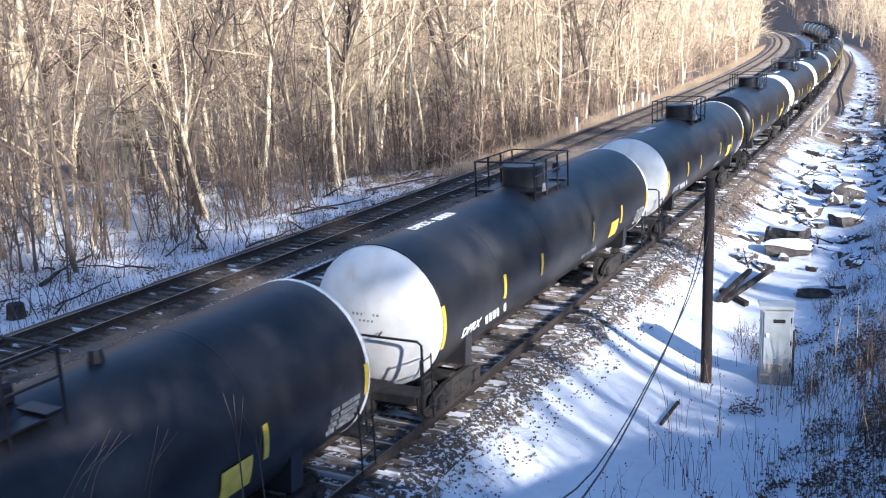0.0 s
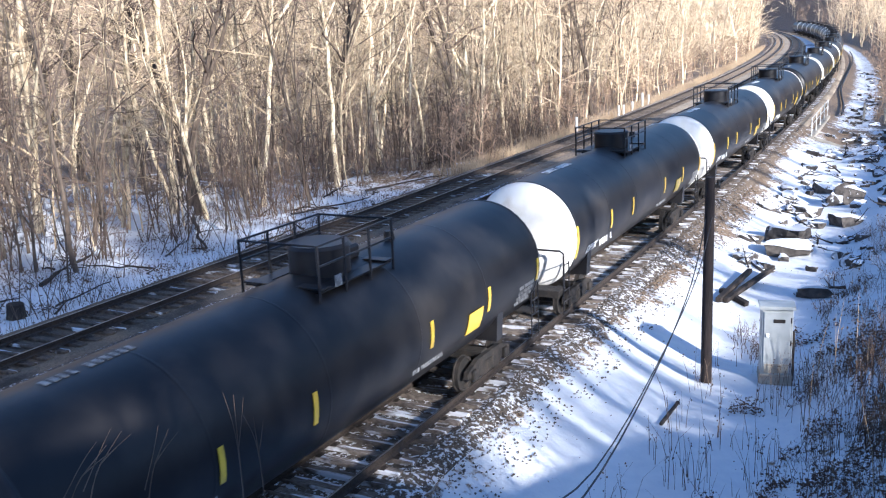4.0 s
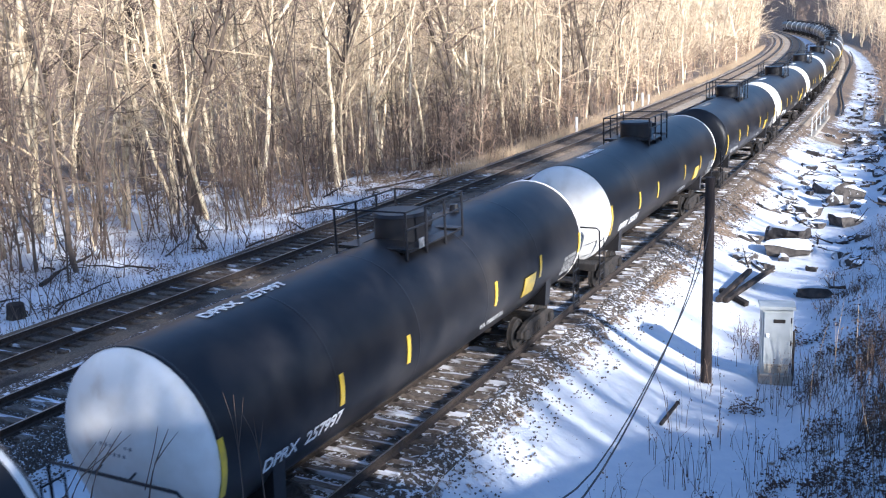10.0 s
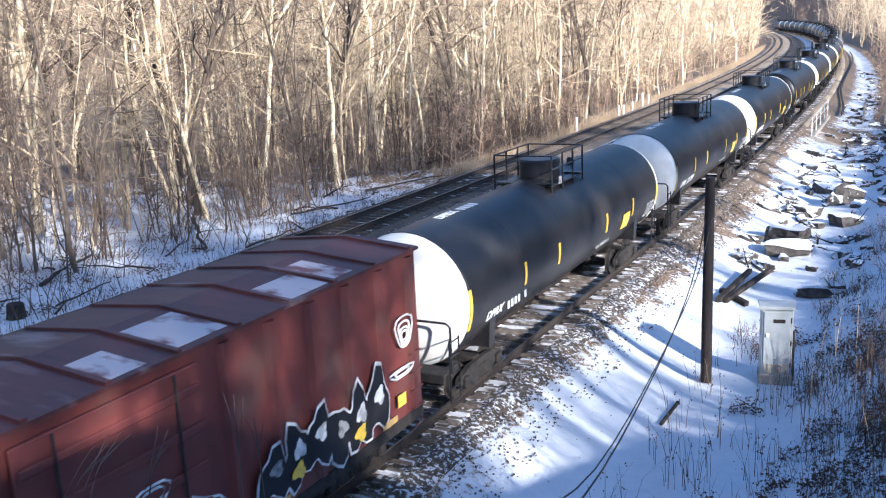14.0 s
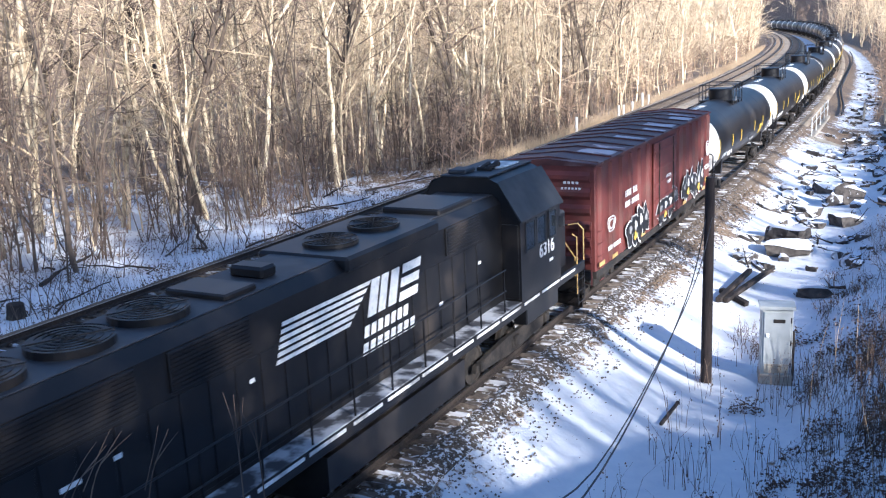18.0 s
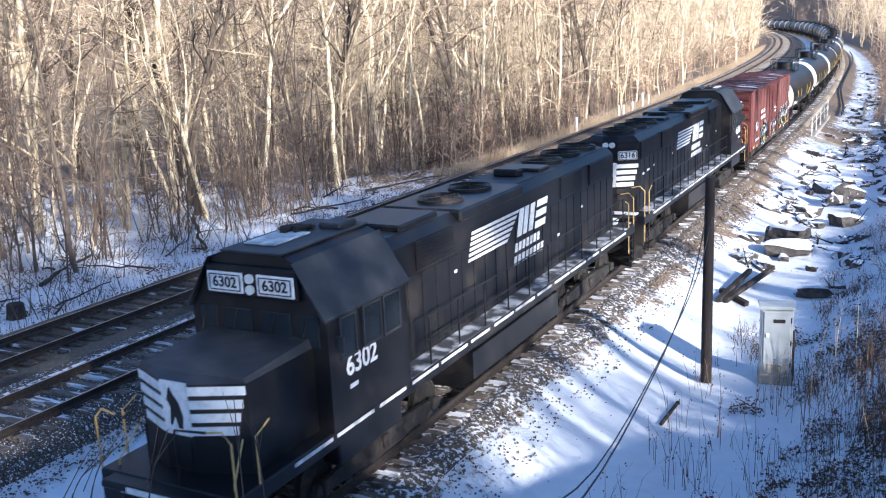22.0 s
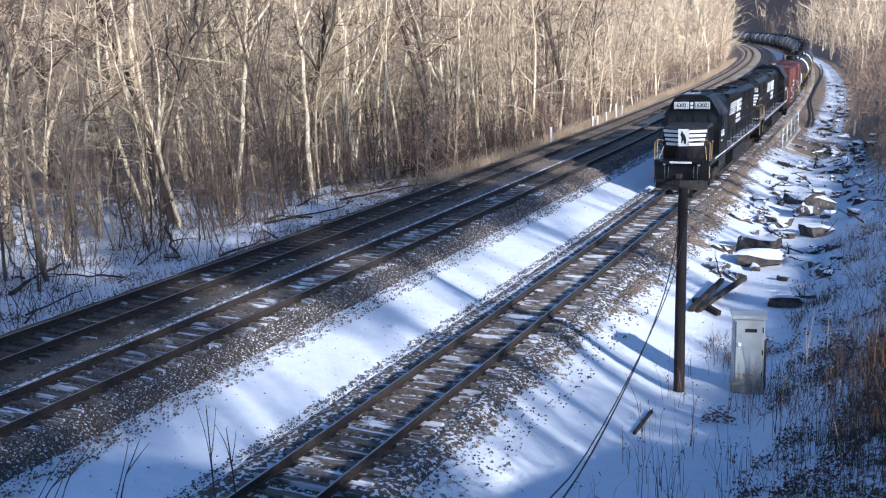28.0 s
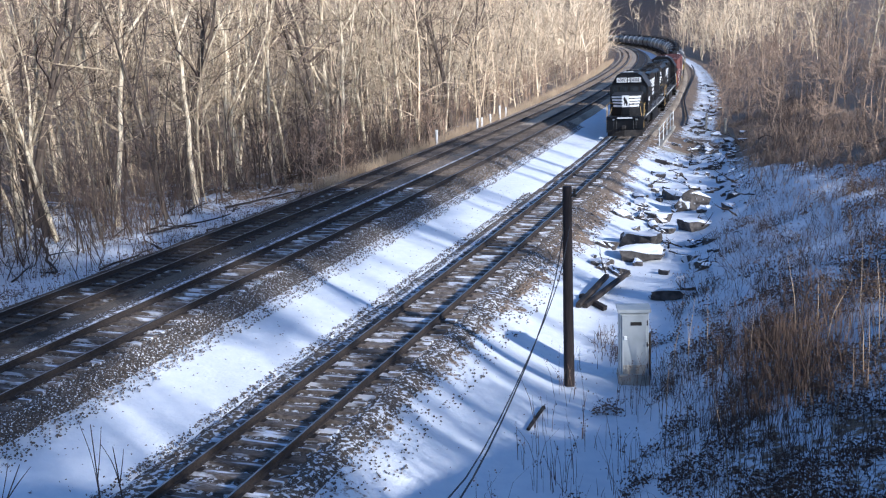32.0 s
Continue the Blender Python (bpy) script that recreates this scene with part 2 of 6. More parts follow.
# ---- mesh building ----
class Mesh:
    """Gathers corner points and faces of one mesh."""

    def __init__(self):
        self.v, self.f = [], []

    def add(self, verts, faces):
        k = len(self.v)
        self.v.extend(tuple(p) for p in verts)
        self.f.extend(tuple(i + k for i in q) for q in faces)
        return self

    def box(self, c, size, bevel=0.0, turn=None):
        """A box with chamfered edges."""
        hx, hy, hz = (a / 2 for a in size)
        b = min(bevel, hx * 0.9, hy * 0.9, hz * 0.9)
        if b <= 0:
            pts = [(sx * hx, sy * hy, sz * hz) for sx in (-1, 1) for sy in (-1, 1) for sz in (-1, 1)]
            fs = [(0, 1, 3, 2), (4, 6, 7, 5), (0, 4, 5, 1), (2, 3, 7, 6), (0, 2, 6, 4), (1, 5, 7, 3)]
        else:
            pts, fs, idx = [], [], {}
            for sx in (-1, 1):
                for sy in (-1, 1):
                    for sz in (-1, 1):
                        for a in range(3):
                            p = [sx * (hx - b), sy * (hy - b), sz * (hz - b)]
                            p[a] = (sx * hx, sy * hy, sz * hz)[a]
                            idx[sx, sy, sz, a] = len(pts)
                            pts.append(tuple(p))
            for s in (-1, 1):
                o = ((-1, -1), (1, -1), (1, 1), (-1, 1))
                fs.append(tuple(idx[s, p, q, 0] for p, q in (o if s > 0 else o[::-1])))
                fs.append(tuple(idx[p, s, q, 1] for p, q in (o[::-1] if s > 0 else o)))
                fs.append(tuple(idx[p, q, s, 2] for p, q in (o if s > 0 else o[::-1])))
            for p in (-1, 1):
                for q in (-1, 1):
                    fs.append((idx[p, q, -1, 0], idx[p, q, 1, 0], idx[p, q, 1, 1], idx[p, q, -1, 1]))
                    fs.append((idx[p, -1, q, 0], idx[p, 1, q, 0], idx[p, 1, q, 2], idx[p, -1, q, 2]))
                    fs.append((idx[-1, p, q, 1], idx[1, p, q, 1], idx[1, p, q, 2], idx[-1, p, q, 2]))
                    for r in (-1, 1):
                        fs.append((idx[p, q, r, 0], idx[p, q, r, 1], idx[p, q, r, 2]))
        if turn is not None:
            pts = [turn @ Vector(p) for p in pts]
        return self.add([(p[0] + c[0], p[1] + c[1], p[2] + c[2]) for p in pts], fs)

    def tube(self, pts, radii, sides=6, caps=True):
        """A round bar along a line of points, with a radius at each."""
        pts = [Vector(p) for p in pts]
        if not isinstance(radii, (list, tuple)):
            radii = [radii] * len(pts)
        verts, faces = [], []
        for i, p in enumerate(pts):
            d = (pts[min(i + 1, len(pts) - 1)] - pts[max(i - 1, 0)]).normalized()
            u = d.cross((0, 0, 1) if abs(d.z) < 0.9 else (1, 0, 0)).normalized()
            w = d.cross(u)
            for k in range(sides):
                a = 2 * math.pi * k / sides
                verts.append(p + (u * math.cos(a) + w * math.sin(a)) * radii[i])
        for i in range(len(pts) - 1):
            for k in range(sides):
                a, b = i * sides + k, i * sides + (k + 1) % sides
                faces.append((a, b, b + sides, a + sides))
        if caps:
            faces.append(tuple(range(sides))[::-1])
            faces.append(tuple(range((len(pts) - 1) * sides, len(pts) * sides)))
        return self.add(verts, faces)

    def loft(self, rings, closed=True, caps=True):
        """Skin over rings that have the same number of points."""
        n = len(rings[0])
        faces = []
        for i in range(len(rings) - 1):
            for k in range(n if closed else n - 1):
                a, b = i * n + k, i * n + (k + 1) % n
                faces.append((a, b, b + n, a + n))
        if caps:
            faces.append(tuple(range(n))[::-1])
            faces.append(tuple(range((len(rings) - 1) * n, len(rings) * n)))
        return self.add([p for r in rings for p in r], faces)

    def prism(self, outline, lo, hi, axis=0):
        """An outline in two of the axes drawn out along the third."""
        def at(p, h):
            return {0: (h, p[0], p[1]), 1: (p[0], h, p[1]), 2: (p[0], p[1], h)}[axis]
        return self.loft([[at(p, lo) for p in outline], [at(p, hi) for p in outline]])

    def data(self, name, mat, smooth=False):
        me = bpy.data.meshes.new(name)
        me.from_pydata(self.v, [], self.f)
        me.materials.append(mat)
        bm = bmesh.new()
        bm.from_mesh(me)
        bmesh.ops.recalc_face_normals(bm, faces=bm.faces)
        bm.to_mesh(me)
        bm.free()
        if smooth:
            me.shade_smooth()
            me.set_sharp_from_angle(angle=radians(38))
        return me


def part(name, mesh, mat, parent, label="", smooth=False):
    ob = new(name, mesh.data(name, mat, smooth))
    ob.parent = parent
    if label:
        ob["label"] = label
    return ob


def plain(name, mesh, mat, smooth=False, at=None):
    ob = new(name, mesh.data(name, mat, smooth))
    if at is not None:
        ob.matrix_basis = at
    return ob


def letters(name, text, size, mat, parent, m, label=""):
    cu = bpy.data.curves.new(name, "FONT")
    cu.body, cu.size, cu.extrude, cu.align_x, cu.align_y = text, size, 0.004, "CENTER", "CENTER"
    cu.offset = size * 0.02
    tmp = bpy.data.objects.new("tmp", cu)
    scene.collection.objects.link(tmp)
    me = bpy.data.meshes.new_from_object(tmp.evaluated_get(bpy.context.evaluated_depsgraph_get()))
    bpy.data.objects.remove(tmp)
    me.materials.clear()
    me.materials.append(mat)
    ob = new(name, me)
    ob.parent, ob.matrix_basis = parent, m
    if label:
        ob["label"] = label
    return ob


# ---- the line of the tracks ----
STEP = 1.0
S_ALL = np.arange(-260.0, 900.0, STEP)
BEND = np.interp(S_ALL, [-5, 0, 12.6, 72.5, 900], [0, 0.000324, 0.000324, 0.000676, 0.000676])
HEAD = np.cumsum(BEND) * STEP
HEAD += radians(0.676) - np.interp(21.0, S_ALL, HEAD)
LINE_X, LINE_Y = np.cumsum(-np.sin(HEAD)) * STEP, np.cumsum(np.cos(HEAD)) * STEP
LINE_X -= np.interp(0.0, S_ALL, LINE_X)
LINE_Y -= np.interp(0.0, S_ALL, LINE_Y)
OFF_MID, OFF_FAR, Z_MAIN, RAIL = -6.84, -10.62, 0.91, 0.79


def on_line(s, o=0.0):
    """Place on the ground plan: s metres along the near track, o metres to its right."""
    h = np.interp(s, S_ALL, HEAD)
    return np.interp(s, S_ALL, LINE_X) + o * np.cos(h), np.interp(s, S_ALL, LINE_Y) + o * np.sin(h)


def heading(s):
    return float(np.degrees(np.interp(s, S_ALL, HEAD)))


PROFILE_O = [-400, -250, -150, -100, -62, -40, -28, -16, -14.0, -12.9, -12.2, -6.2, -5.0, -4.6, -2.2, -1.6, 1.5, 2.0, 3.2, 4.8, 7.5, 12, 20, 40, 80, 200, 400]
PROFILE_Z = [95, 75, 46, 22, 3.0, -0.4, -0.9, -0.55, 0.0, 0.35, 0.3, 0.3, 0.36, 0.28, -0.26, -0.5, -0.5, -0.4, -0.85, -1.3, -1.3, 0.6, 3.0, 7.5, 13, 40, 70]


def smooth01(t):
    t = np.clip(t, 0, 1)
    return t * t * (3 - 2 * t)


def ground_z(s, o):
    z = np.interp(o, PROFILE_O, PROFILE_Z)
    side = np.clip((np.abs(o + 5) - 8.5) / 6, 0, 1)
    z = z + side * (0.16 * np.sin(s * 0.55 + o * 0.8) * np.sin(o * 0.7 - s * 0.21) + 0.1 * np.sin(s * 1.3 - o * 1.1))
    bank = 6.9 * smooth01((10.5 - s) / 9.0) * smooth01((o - 4.5) / 5.5) * (1 - 0.75 * smooth01((o - 14) / 8))   # the bank on which the camera stands
    bank = bank + np.clip((20.0 - s) * 0.31, 0, 3.0) * smooth01((o - 13) / 5) * (1 - smooth01((o - 23) / 6))   # its shoulder, out of sight
    far = np.where(o < 0, 48 * smooth01((s - 320) / 170) * smooth01((np.abs(o + 5) - 18) / 40), 46 * smooth01((s - 400) / 230) * smooth01((o - 6) / 30))   # hills that close the valley
    return z + bank + far


def ground_at(s, o):
    x, y = on_line(s, o)
    return float(x), float(y), float(ground_z(np.array(s), np.array(o)))


# ---- ground ----
def steps(*runs):
    out = []
    for lo, hi, d in runs:
        out += list(np.arange(lo, hi - 1e-6, d))
    return np.array(out + [runs[-1][1]])


def grid_mesh(name, ss, oo, zz, mat, bare=None):
    """A sheet over stations ss and offsets oo with heights zz[s, o]."""
    S, O = np.meshgrid(ss, oo, indexing="ij")
    X, Y = on_line(S, O)
    n, k = S.shape
    i = np.arange((n - 1) * (k - 1))
    a = (i // (k - 1)) * k + i % (k - 1)
    me = bpy.data.meshes.new(name)
    me.from_pydata(np.stack([X, Y, zz], -1).reshape(-1, 3).tolist(), [], np.stack([a, a + 1, a + k + 1, a + k], -1).tolist())
    me.materials.append(mat)
    me.shade_smooth()
    if bare is not None:
        at = me.attributes.new("bare", "FLOAT", "POINT")
        at.data.foreach_set("value", bare.reshape(-1).astype(np.float32))
    return new(name, me)


def bareness(S, O):
    b = np.interp(O, [-400, -60, -30, -17, -14.5, -13.2, -4.9, -4.4, -2.4, -1.9, 1.6, 2.6, 4.5, 7.0, 9.5, 14, 25, 400],
                  [0.75, 0.70, 0.24, 0.14, 0.14, 0.06, 0.35, 0.0, 0.02, 0.20, 0.50, 0.13, 0.0, 0.06, 0.22, 0.24, 0.40, 0.6])
    far = np.interp(S, [40, 62], [0, 1])
    left = (O < -12.5)
    b = np.where(left, b + far * 0.42, b)
    right = O > 8
    b = np.where(right, b + np.interp(S, [24, 32, 48, 56, 75], [0, -0.20, -0.16, 0.05, 0.25]), b)
    # brown dirt spills down the right shoulder past the pole
    b = b + np.interp(S, [26, 40, 52, 60, 78, 84], [0, 0.27, 0.27, 0.04, 0.04, 0.27]) * np.interp(O, [1.6, 2.1, 2.8, 3.6], [0, 1, 1, 0])
    # brambles and leaves cover the slope below the camera
    b = b + 0.09 * np.clip((26 - S) / 6, 0, 1) * np.clip((O - 6.5) / 2.5, 0, 1)
    # beyond the rubble the snow thins out towards brown soil
    b = np.where(O > 2, b + np.interp(S, [58, 78, 95], [0, 0.12, 0.55]) * np.interp(O, [2, 3, 4.2, 6.5, 8.5], [1.2, 0.6, 0.24, 0.34, 1.2]), b)
    # dirt and stones show through the snow along the ditch
    b = b + np.interp(S, [82, 92, 200, 260], [0, 0.10, 0.10, 0]) * np.interp(O, [2.8, 3.4, 5.6, 6.2], [0, 1, 1, 0])
    # brush and leaves cover the top of the slope
    b = b + 0.45 * np.clip(O - np.interp(S, [38, 47, 53, 61, 72], [18, 15.2, 12.8, 9.9, 9.2]), 0, 1) * np.clip((S - 38) / 6, 0, 1) * np.clip((95 - S) / 20, 0, 1)
    b = b + 0.9 * np.exp(-((S - 78) / 5.5) ** 2 - ((O - 4.9) / 1.7) ** 2)     # earth at the culvert's mouth
    return np.where((O > 4.6) & (S > 85), np.maximum(b, np.interp(O, [5.6, 7.2], [0.1, 0.85])), b)


ss = steps((-260, -20, 15), (-20, 75, 0.7), (75, 200, 3), (200, 880, 12))
oo = steps((-400, -60, 14), (-60, -20, 1.4), (-20, 18, 0.35), (18, 60, 2), (60, 400, 20))
SS, OO = np.meshgrid(ss, oo, indexing="ij")
ground = grid_mesh("ground", ss, oo, ground_z(SS, OO), MAT_GROUND, bareness(SS, OO))
tagged(ground, "patchy snow over brown leaf litter and soil", "ground", kind="structure")


def bed(name, outline, label, mat, ss):
    oo, zz = [p[0] for p in outline], [p[1] for p in outline]
    # finer offsets between the outline's corners
    fine = np.unique(np.concatenate([np.linspace(a, b, max(2, int((b - a) / 0.3) + 1)) for a, b in zip(oo, oo[1:])]))
    S, O = np.meshgrid(ss, fine, indexing="ij")
    Z = np.interp(O, oo, zz)
    rng = np.random.default_rng(3)
    edge = (O > oo[0] + 0.01) & (O < oo[-1] - 0.01)
    Z = Z + edge * rng.normal(0, 0.012, Z.shape)
    ob = grid_mesh(name, ss, fine, Z, mat)
    return tagged(ob, label, "ballast", kind="structure")


MAIN_BED = [(-13.5, -0.05), (-12.3, 0.69), (-12.0, 0.68), (-11.7, 0.625), (-9.55, 0.625), (-9.2, 0.68), (-8.25, 0.68), (-7.9, 0.625), (-5.8, 0.625), (-5.5, 0.66), (-5.25, 0.61), (-4.55, 0.12)]
NEAR_BED = [(-2.4, -0.5), (-1.65, -0.22), (-1.4, -0.235), (-1.1, -0.285), (1.1, -0.285), (1.4, -0.25), (1.6, -0.24), (1.85, -0.33), (2.5, -0.75)]
near_s, far_s = steps((-60, 0, 6), (0, 70, 0.5), (70, 78, 2)), steps((78, 200, 2), (200, 640, 8))
FAR_HALF, MID_HALF = [q for q in MAIN_BED if q[0] < -8.7] + [(-8.7, 0.68)], [(-8.7, 0.68)] + [q for q in MAIN_BED if q[0] > -8.7]
bed("ballast_far", FAR_HALF, "brown ballast under the far track, darkened for shade, mostly free of snow", MAT_BROWNBALLAST, near_s[near_s <= 46.1])
bed("ballast_middle", MID_HALF, "grey-brown ballast dusted with snow", MAT_BALLAST, near_s[near_s <= 46.1])
bed("ballast_dusty", MAIN_BED, "dusty brown ballast under two tracks, paler for sunlight, free of snow", MAT_SUNDUSTBALLAST, near_s[near_s >= 45.9])
bed("ballast_near", NEAR_BED, "grey-brown ballast dusted with snow", MAT_NEARBALLAST, near_s[near_s <= 36.1])
bed("ballast_dirt", NEAR_BED, "brown dirt and ballast beside the track, free of snow", MAT_DIRT, near_s[near_s >= 35.9])
bed("ballast_bend_main", [(o, z + 0.004) for o, z in MAIN_BED], "dusty tan ballast round the bend, paler for sunlight and haze, free of snow", MAT_TANBALLAST, far_s)
bed("ballast_bend_near", [(o, z + 0.004) for o, z in NEAR_BED], "dusty tan ballast round the bend, paler for sunlight and haze, free of snow", MAT_TANBALLAST, far_s)


def drift(name, o, width, z, height, s_lo, s_hi, seed):
    """A low uneven ridge of snow along the track."""
    ss = np.arange(s_lo, s_hi, 0.5)
    rng = np.random.default_rng(seed)
    wob = np.convolve(rng.normal(0, 1, len(ss) + 8), np.ones(9) / 9, "valid")[:len(ss)]
    k = 7
    oo = np.linspace(-1, 1, k)
    S = np.repeat(ss[:, None], k, 1)
    W = width * (1 + 0.45 * wob)[:, None]
    O = o + 0.06 * wob[:, None] + oo[None] * W / 2
    Z = z + height * (1 + 0.5 * wob)[:, None] * (1 - oo[None] ** 2) - 0.02
    X, Y = on_line(S, O)
    me = bpy.data.meshes.new(name)
    i = np.arange((len(ss) - 1) * (k - 1))
    a = (i // (k - 1)) * k + i % (k - 1)
    me.from_pydata(np.stack([X, Y, Z], -1).reshape(-1, 3).tolist(), [], np.stack([a, a + 1, a + k + 1, a + k], -1).tolist())
    me.materials.append(MAT_DRIFT)
    me.shade_smooth()
    return tagged(new(name, me), "thin ridge of wind-blown snow on gravel", "snow", kind="stuff")


MAT_DRIFT = material("speckled_snow", (0.78, 0.79, 0.82), (0.70, 0.72, 0.76), 4, 4, 0.4, 0.7, 0.7, bump=0.5, bump_scale=20,
                     third=(0.13, 0.11, 0.09), third_scale=9.0, third_low=0.49, third_high=0.57)
drift("snow_drift", OFF_MID - RAIL - 0.62, 0.26, 0.67, 0.06, -10, 62, 1)
drift("snow_drift", -RAIL - 0.66, 0.30, -0.245, 0.045, 26, 85, 3)
drift("snow_drift", -13.35, 0.42, 0.02, 0.12, -10, 58, 2)


# ---- tracks ----
RAIL_OUTLINE = [(-0.07, -0.18), (0.07, -0.18), (0.07, -0.165), (0.012, -0.14), (0.012, -0.05), (0.037, -0.035), (0.037, -0.006), (0.028, 0.0),
                (-0.028, 0.0), (-0.037, -0.006), (-0.037, -0.035), (-0.012, -0.05), (-0.012, -0.14), (-0.07, -0.165)]


def track(name, off, z, s_piece, s_end, label, wood=MAT_TIE):
    root = tagged(new(name), label, "railway track", "railway tracks", kind="structure")
    for side in (-1, 1):
        rings, head = [], []
        for s in list(np.arange(-60, 120, 2.0)) + list(np.arange(120, 640, 6.0)):
            rings.append([(*map(float, on_line(s, off + side * RAIL + p)), z + q) for p, q in RAIL_OUTLINE])
            head.append([(*map(float, on_line(s, off + side * RAIL + p)), z + q) for p, q in ((-0.024, 0.0015), (0.024, 0.0015))])
        r = part("rail", Mesh().loft(rings), MAT_RAIL, root, "rust-brown steel rail")
        part("railhead", Mesh().loft(head, closed=False, caps=False), MAT_RAILHEAD, r, "worn bright running surface")
    rng = random.Random(int(-off * 10) + 5)
    tie = Mesh().box((0, 0, 0), (2.62, 0.235, 0.18), 0.018).data("tie", wood)
    # the main tracks' ties past 46 m, dusty and brightened for sunlight
    dusty = Mesh().box((0, 0, 0), (2.62, 0.235, 0.18), 0.018).data("tie", MAT_SUNDUSTTIE)
    plate = Mesh()
    for side in (-1, 1):
        plate.box((side * RAIL, 0, 0.096), (0.34, 0.19, 0.014), 0.004)
        for dx in (-0.12, 0.12):
            plate.box((side * RAIL + dx, 0.05, 0.115), (0.03, 0.03, 0.03), 0.006)
    plates = plate.data("tie_plate", MAT_RAIL)
    far = Mesh()
    s = 0.0
    while s < s_end:
        x, y = on_line(s, off)
        m = pose(float(x), float(y), z - 0.285 + rng.uniform(-0.012, 0.008), 0, 0, heading(s) + rng.uniform(-1.2, 1.2)) @ Matrix.Translation((rng.uniform(-0.05, 0.05), 0, 0))
        if s_piece[0] <= s <= s_piece[1]:
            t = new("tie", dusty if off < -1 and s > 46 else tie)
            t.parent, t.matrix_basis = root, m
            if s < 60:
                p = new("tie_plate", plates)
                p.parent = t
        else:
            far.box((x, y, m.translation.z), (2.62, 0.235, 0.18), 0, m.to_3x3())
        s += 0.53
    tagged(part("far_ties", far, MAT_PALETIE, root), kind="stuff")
    return root


track("track_near", 0.0, 0.0, (3, 130), 300, "near railway track on snow-dusted ballast with wooden ties")
track("track_middle", OFF_MID, Z_MAIN, (4, 110), 300, "middle railway track on raised ballast with wooden ties")
track("track_far", OFF_FAR, Z_MAIN, (8, 100), 300, "far railway track on raised ballast with dark wooden ties", MAT_DARKTIE)


def stones(name, count, s_lo, s_hi, bands, size, seed, mat, label, z_of):
    """Loose stones: rough eight-sided lumps, thicker near the camera."""
    rng = np.random.default_rng(seed)
    s = s_lo + (s_hi - s_lo) * rng.random(count) ** 1.6
    which = rng.integers(0, len(bands), count)
    lo, hi = np.array([b[0] for b in bands])[which], np.array([b[1] for b in bands])[which]
    o = lo + (hi - lo) * rng.random(count)
    x, y = on_line(s, o)
    z = z_of(s, o)
    r = size * rng.uniform(0.5, 1.35, count) * np.interp(s, [s_lo, s_hi], [1, 1.5])
    base = np.array([(1, 0, 0), (-1, 0, 0), (0, 1, 0), (0, -1, 0), (0, 0, 0.8), (0, 0, -0.8)], float)
    v = base[None] * rng.uniform(0.55, 1.2, (count, 6, 1)) + rng.normal(0, 0.12, (count, 6, 3))
    a = rng.random(count) * 6.28
    c, sn = np.cos(a)[:, None], np.sin(a)[:, None]
    v = np.stack([v[..., 0] * c - v[..., 1] * sn, v[..., 0] * sn + v[..., 1] * c, v[..., 2]], -1) * r[:, None, None]
    v += np.stack([x, y, z + r * 0.25], -1)[:, None]
    f = np.array([(0, 2, 4), (2, 1, 4), (1, 3, 4), (3, 0, 4), (2, 0, 5), (1, 2, 5), (3, 1, 5), (0, 3, 5)])
    faces = (f[None] + 6 * np.arange(count)[:, None, None]).reshape(-1, 3)
    me = bpy.data.meshes.new(name)
    me.from_pydata(v.reshape(-1, 3).tolist(), [], faces.tolist())
    me.materials.append(mat)
    return tagged(new(name, me), label, "gravel", kind="stuff")


def near_bed_z(s, o):
    return np.interp(o, [-3.2, -2.5, -1.7, -1.4, -1.1, 1.1, 1.4, 1.6, 2.0, 2.9, 3.6], [-0.28, -0.28, -0.23, -0.235, -0.29, -0.29, -0.25, -0.25, -0.38, -0.72, -0.95])


def main_bed_z(s, o):
    return np.interp(o, [-13.5, -12.3, -11.9, -5.6, -5.2, -4.3, -3.8], [-0.05, 0.68, 0.69, 0.68, 0.60, 0.25, 0.18])


stones("ballast_stones", 16000, 6, 50, [(-3.1, -1.5), (-2.6, -1.9), (-0.7, 0.7), (1.2, 2.3), (1.2, 3.1)], 0.030, 11, MAT_STONES, "loose grey-brown ballast stones, some snow-capped", near_bed_z)
stones("ballast_stones", 19000, 7, 80, [(-5.9, -4.2), (-5.7, -4.4), (-6.1, -5.2), (-5.4, -4.1)], 0.032, 12, MAT_STONES, "loose grey-brown ballast stones, some snow-capped", main_bed_z)


# ---- train ----
SPEED = 6.65


def ring(r, y, zc, n=36):
    return [(r * math.sin(2 * math.pi * k / n), y, zc + r * math.cos(2 * math.pi * k / n)) for k in range(n)]


def dome(mesh, r, y, zc, depth, way, n=36):
    """A shallow dished tank end."""
    rings = []
    for k in range(9):
        a = math.pi / 2 * k / 9
        rings.append(ring(r * math.cos(a), y + way * depth * math.sin(a), zc, n))
    mesh.loft(rings, caps=False)
    m = len(rings) - 1
    i0 = len(mesh.v) - n
    mesh.v.append((0, y + way * depth, zc))
    mesh.f.extend((i0 + k, i0 + (k + 1) % n, len(mesh.v) - 1) for k in range(n))
    return mesh


def wheel_mesh(r):
    m = Mesh()
    prof = [(0.05, -0.09), (0.09, -0.09), (0.10, -0.03), (r - 0.07, -0.02), (r - 0.05, -0.05), (r, -0.05), (r, 0.05), (r + 0.03, 0.055), (r + 0.03, 0.08), (r - 0.05, 0.08), (0.10, 0.03), (0.05, 0.09)]
    n = 20
    rings = [[(x, q * math.cos(2 * math.pi * k / n), q * math.sin(2 * math.pi * k / n)) for k in range(n)] for q, x in prof]
    return m.loft(rings)


WHEEL = {}


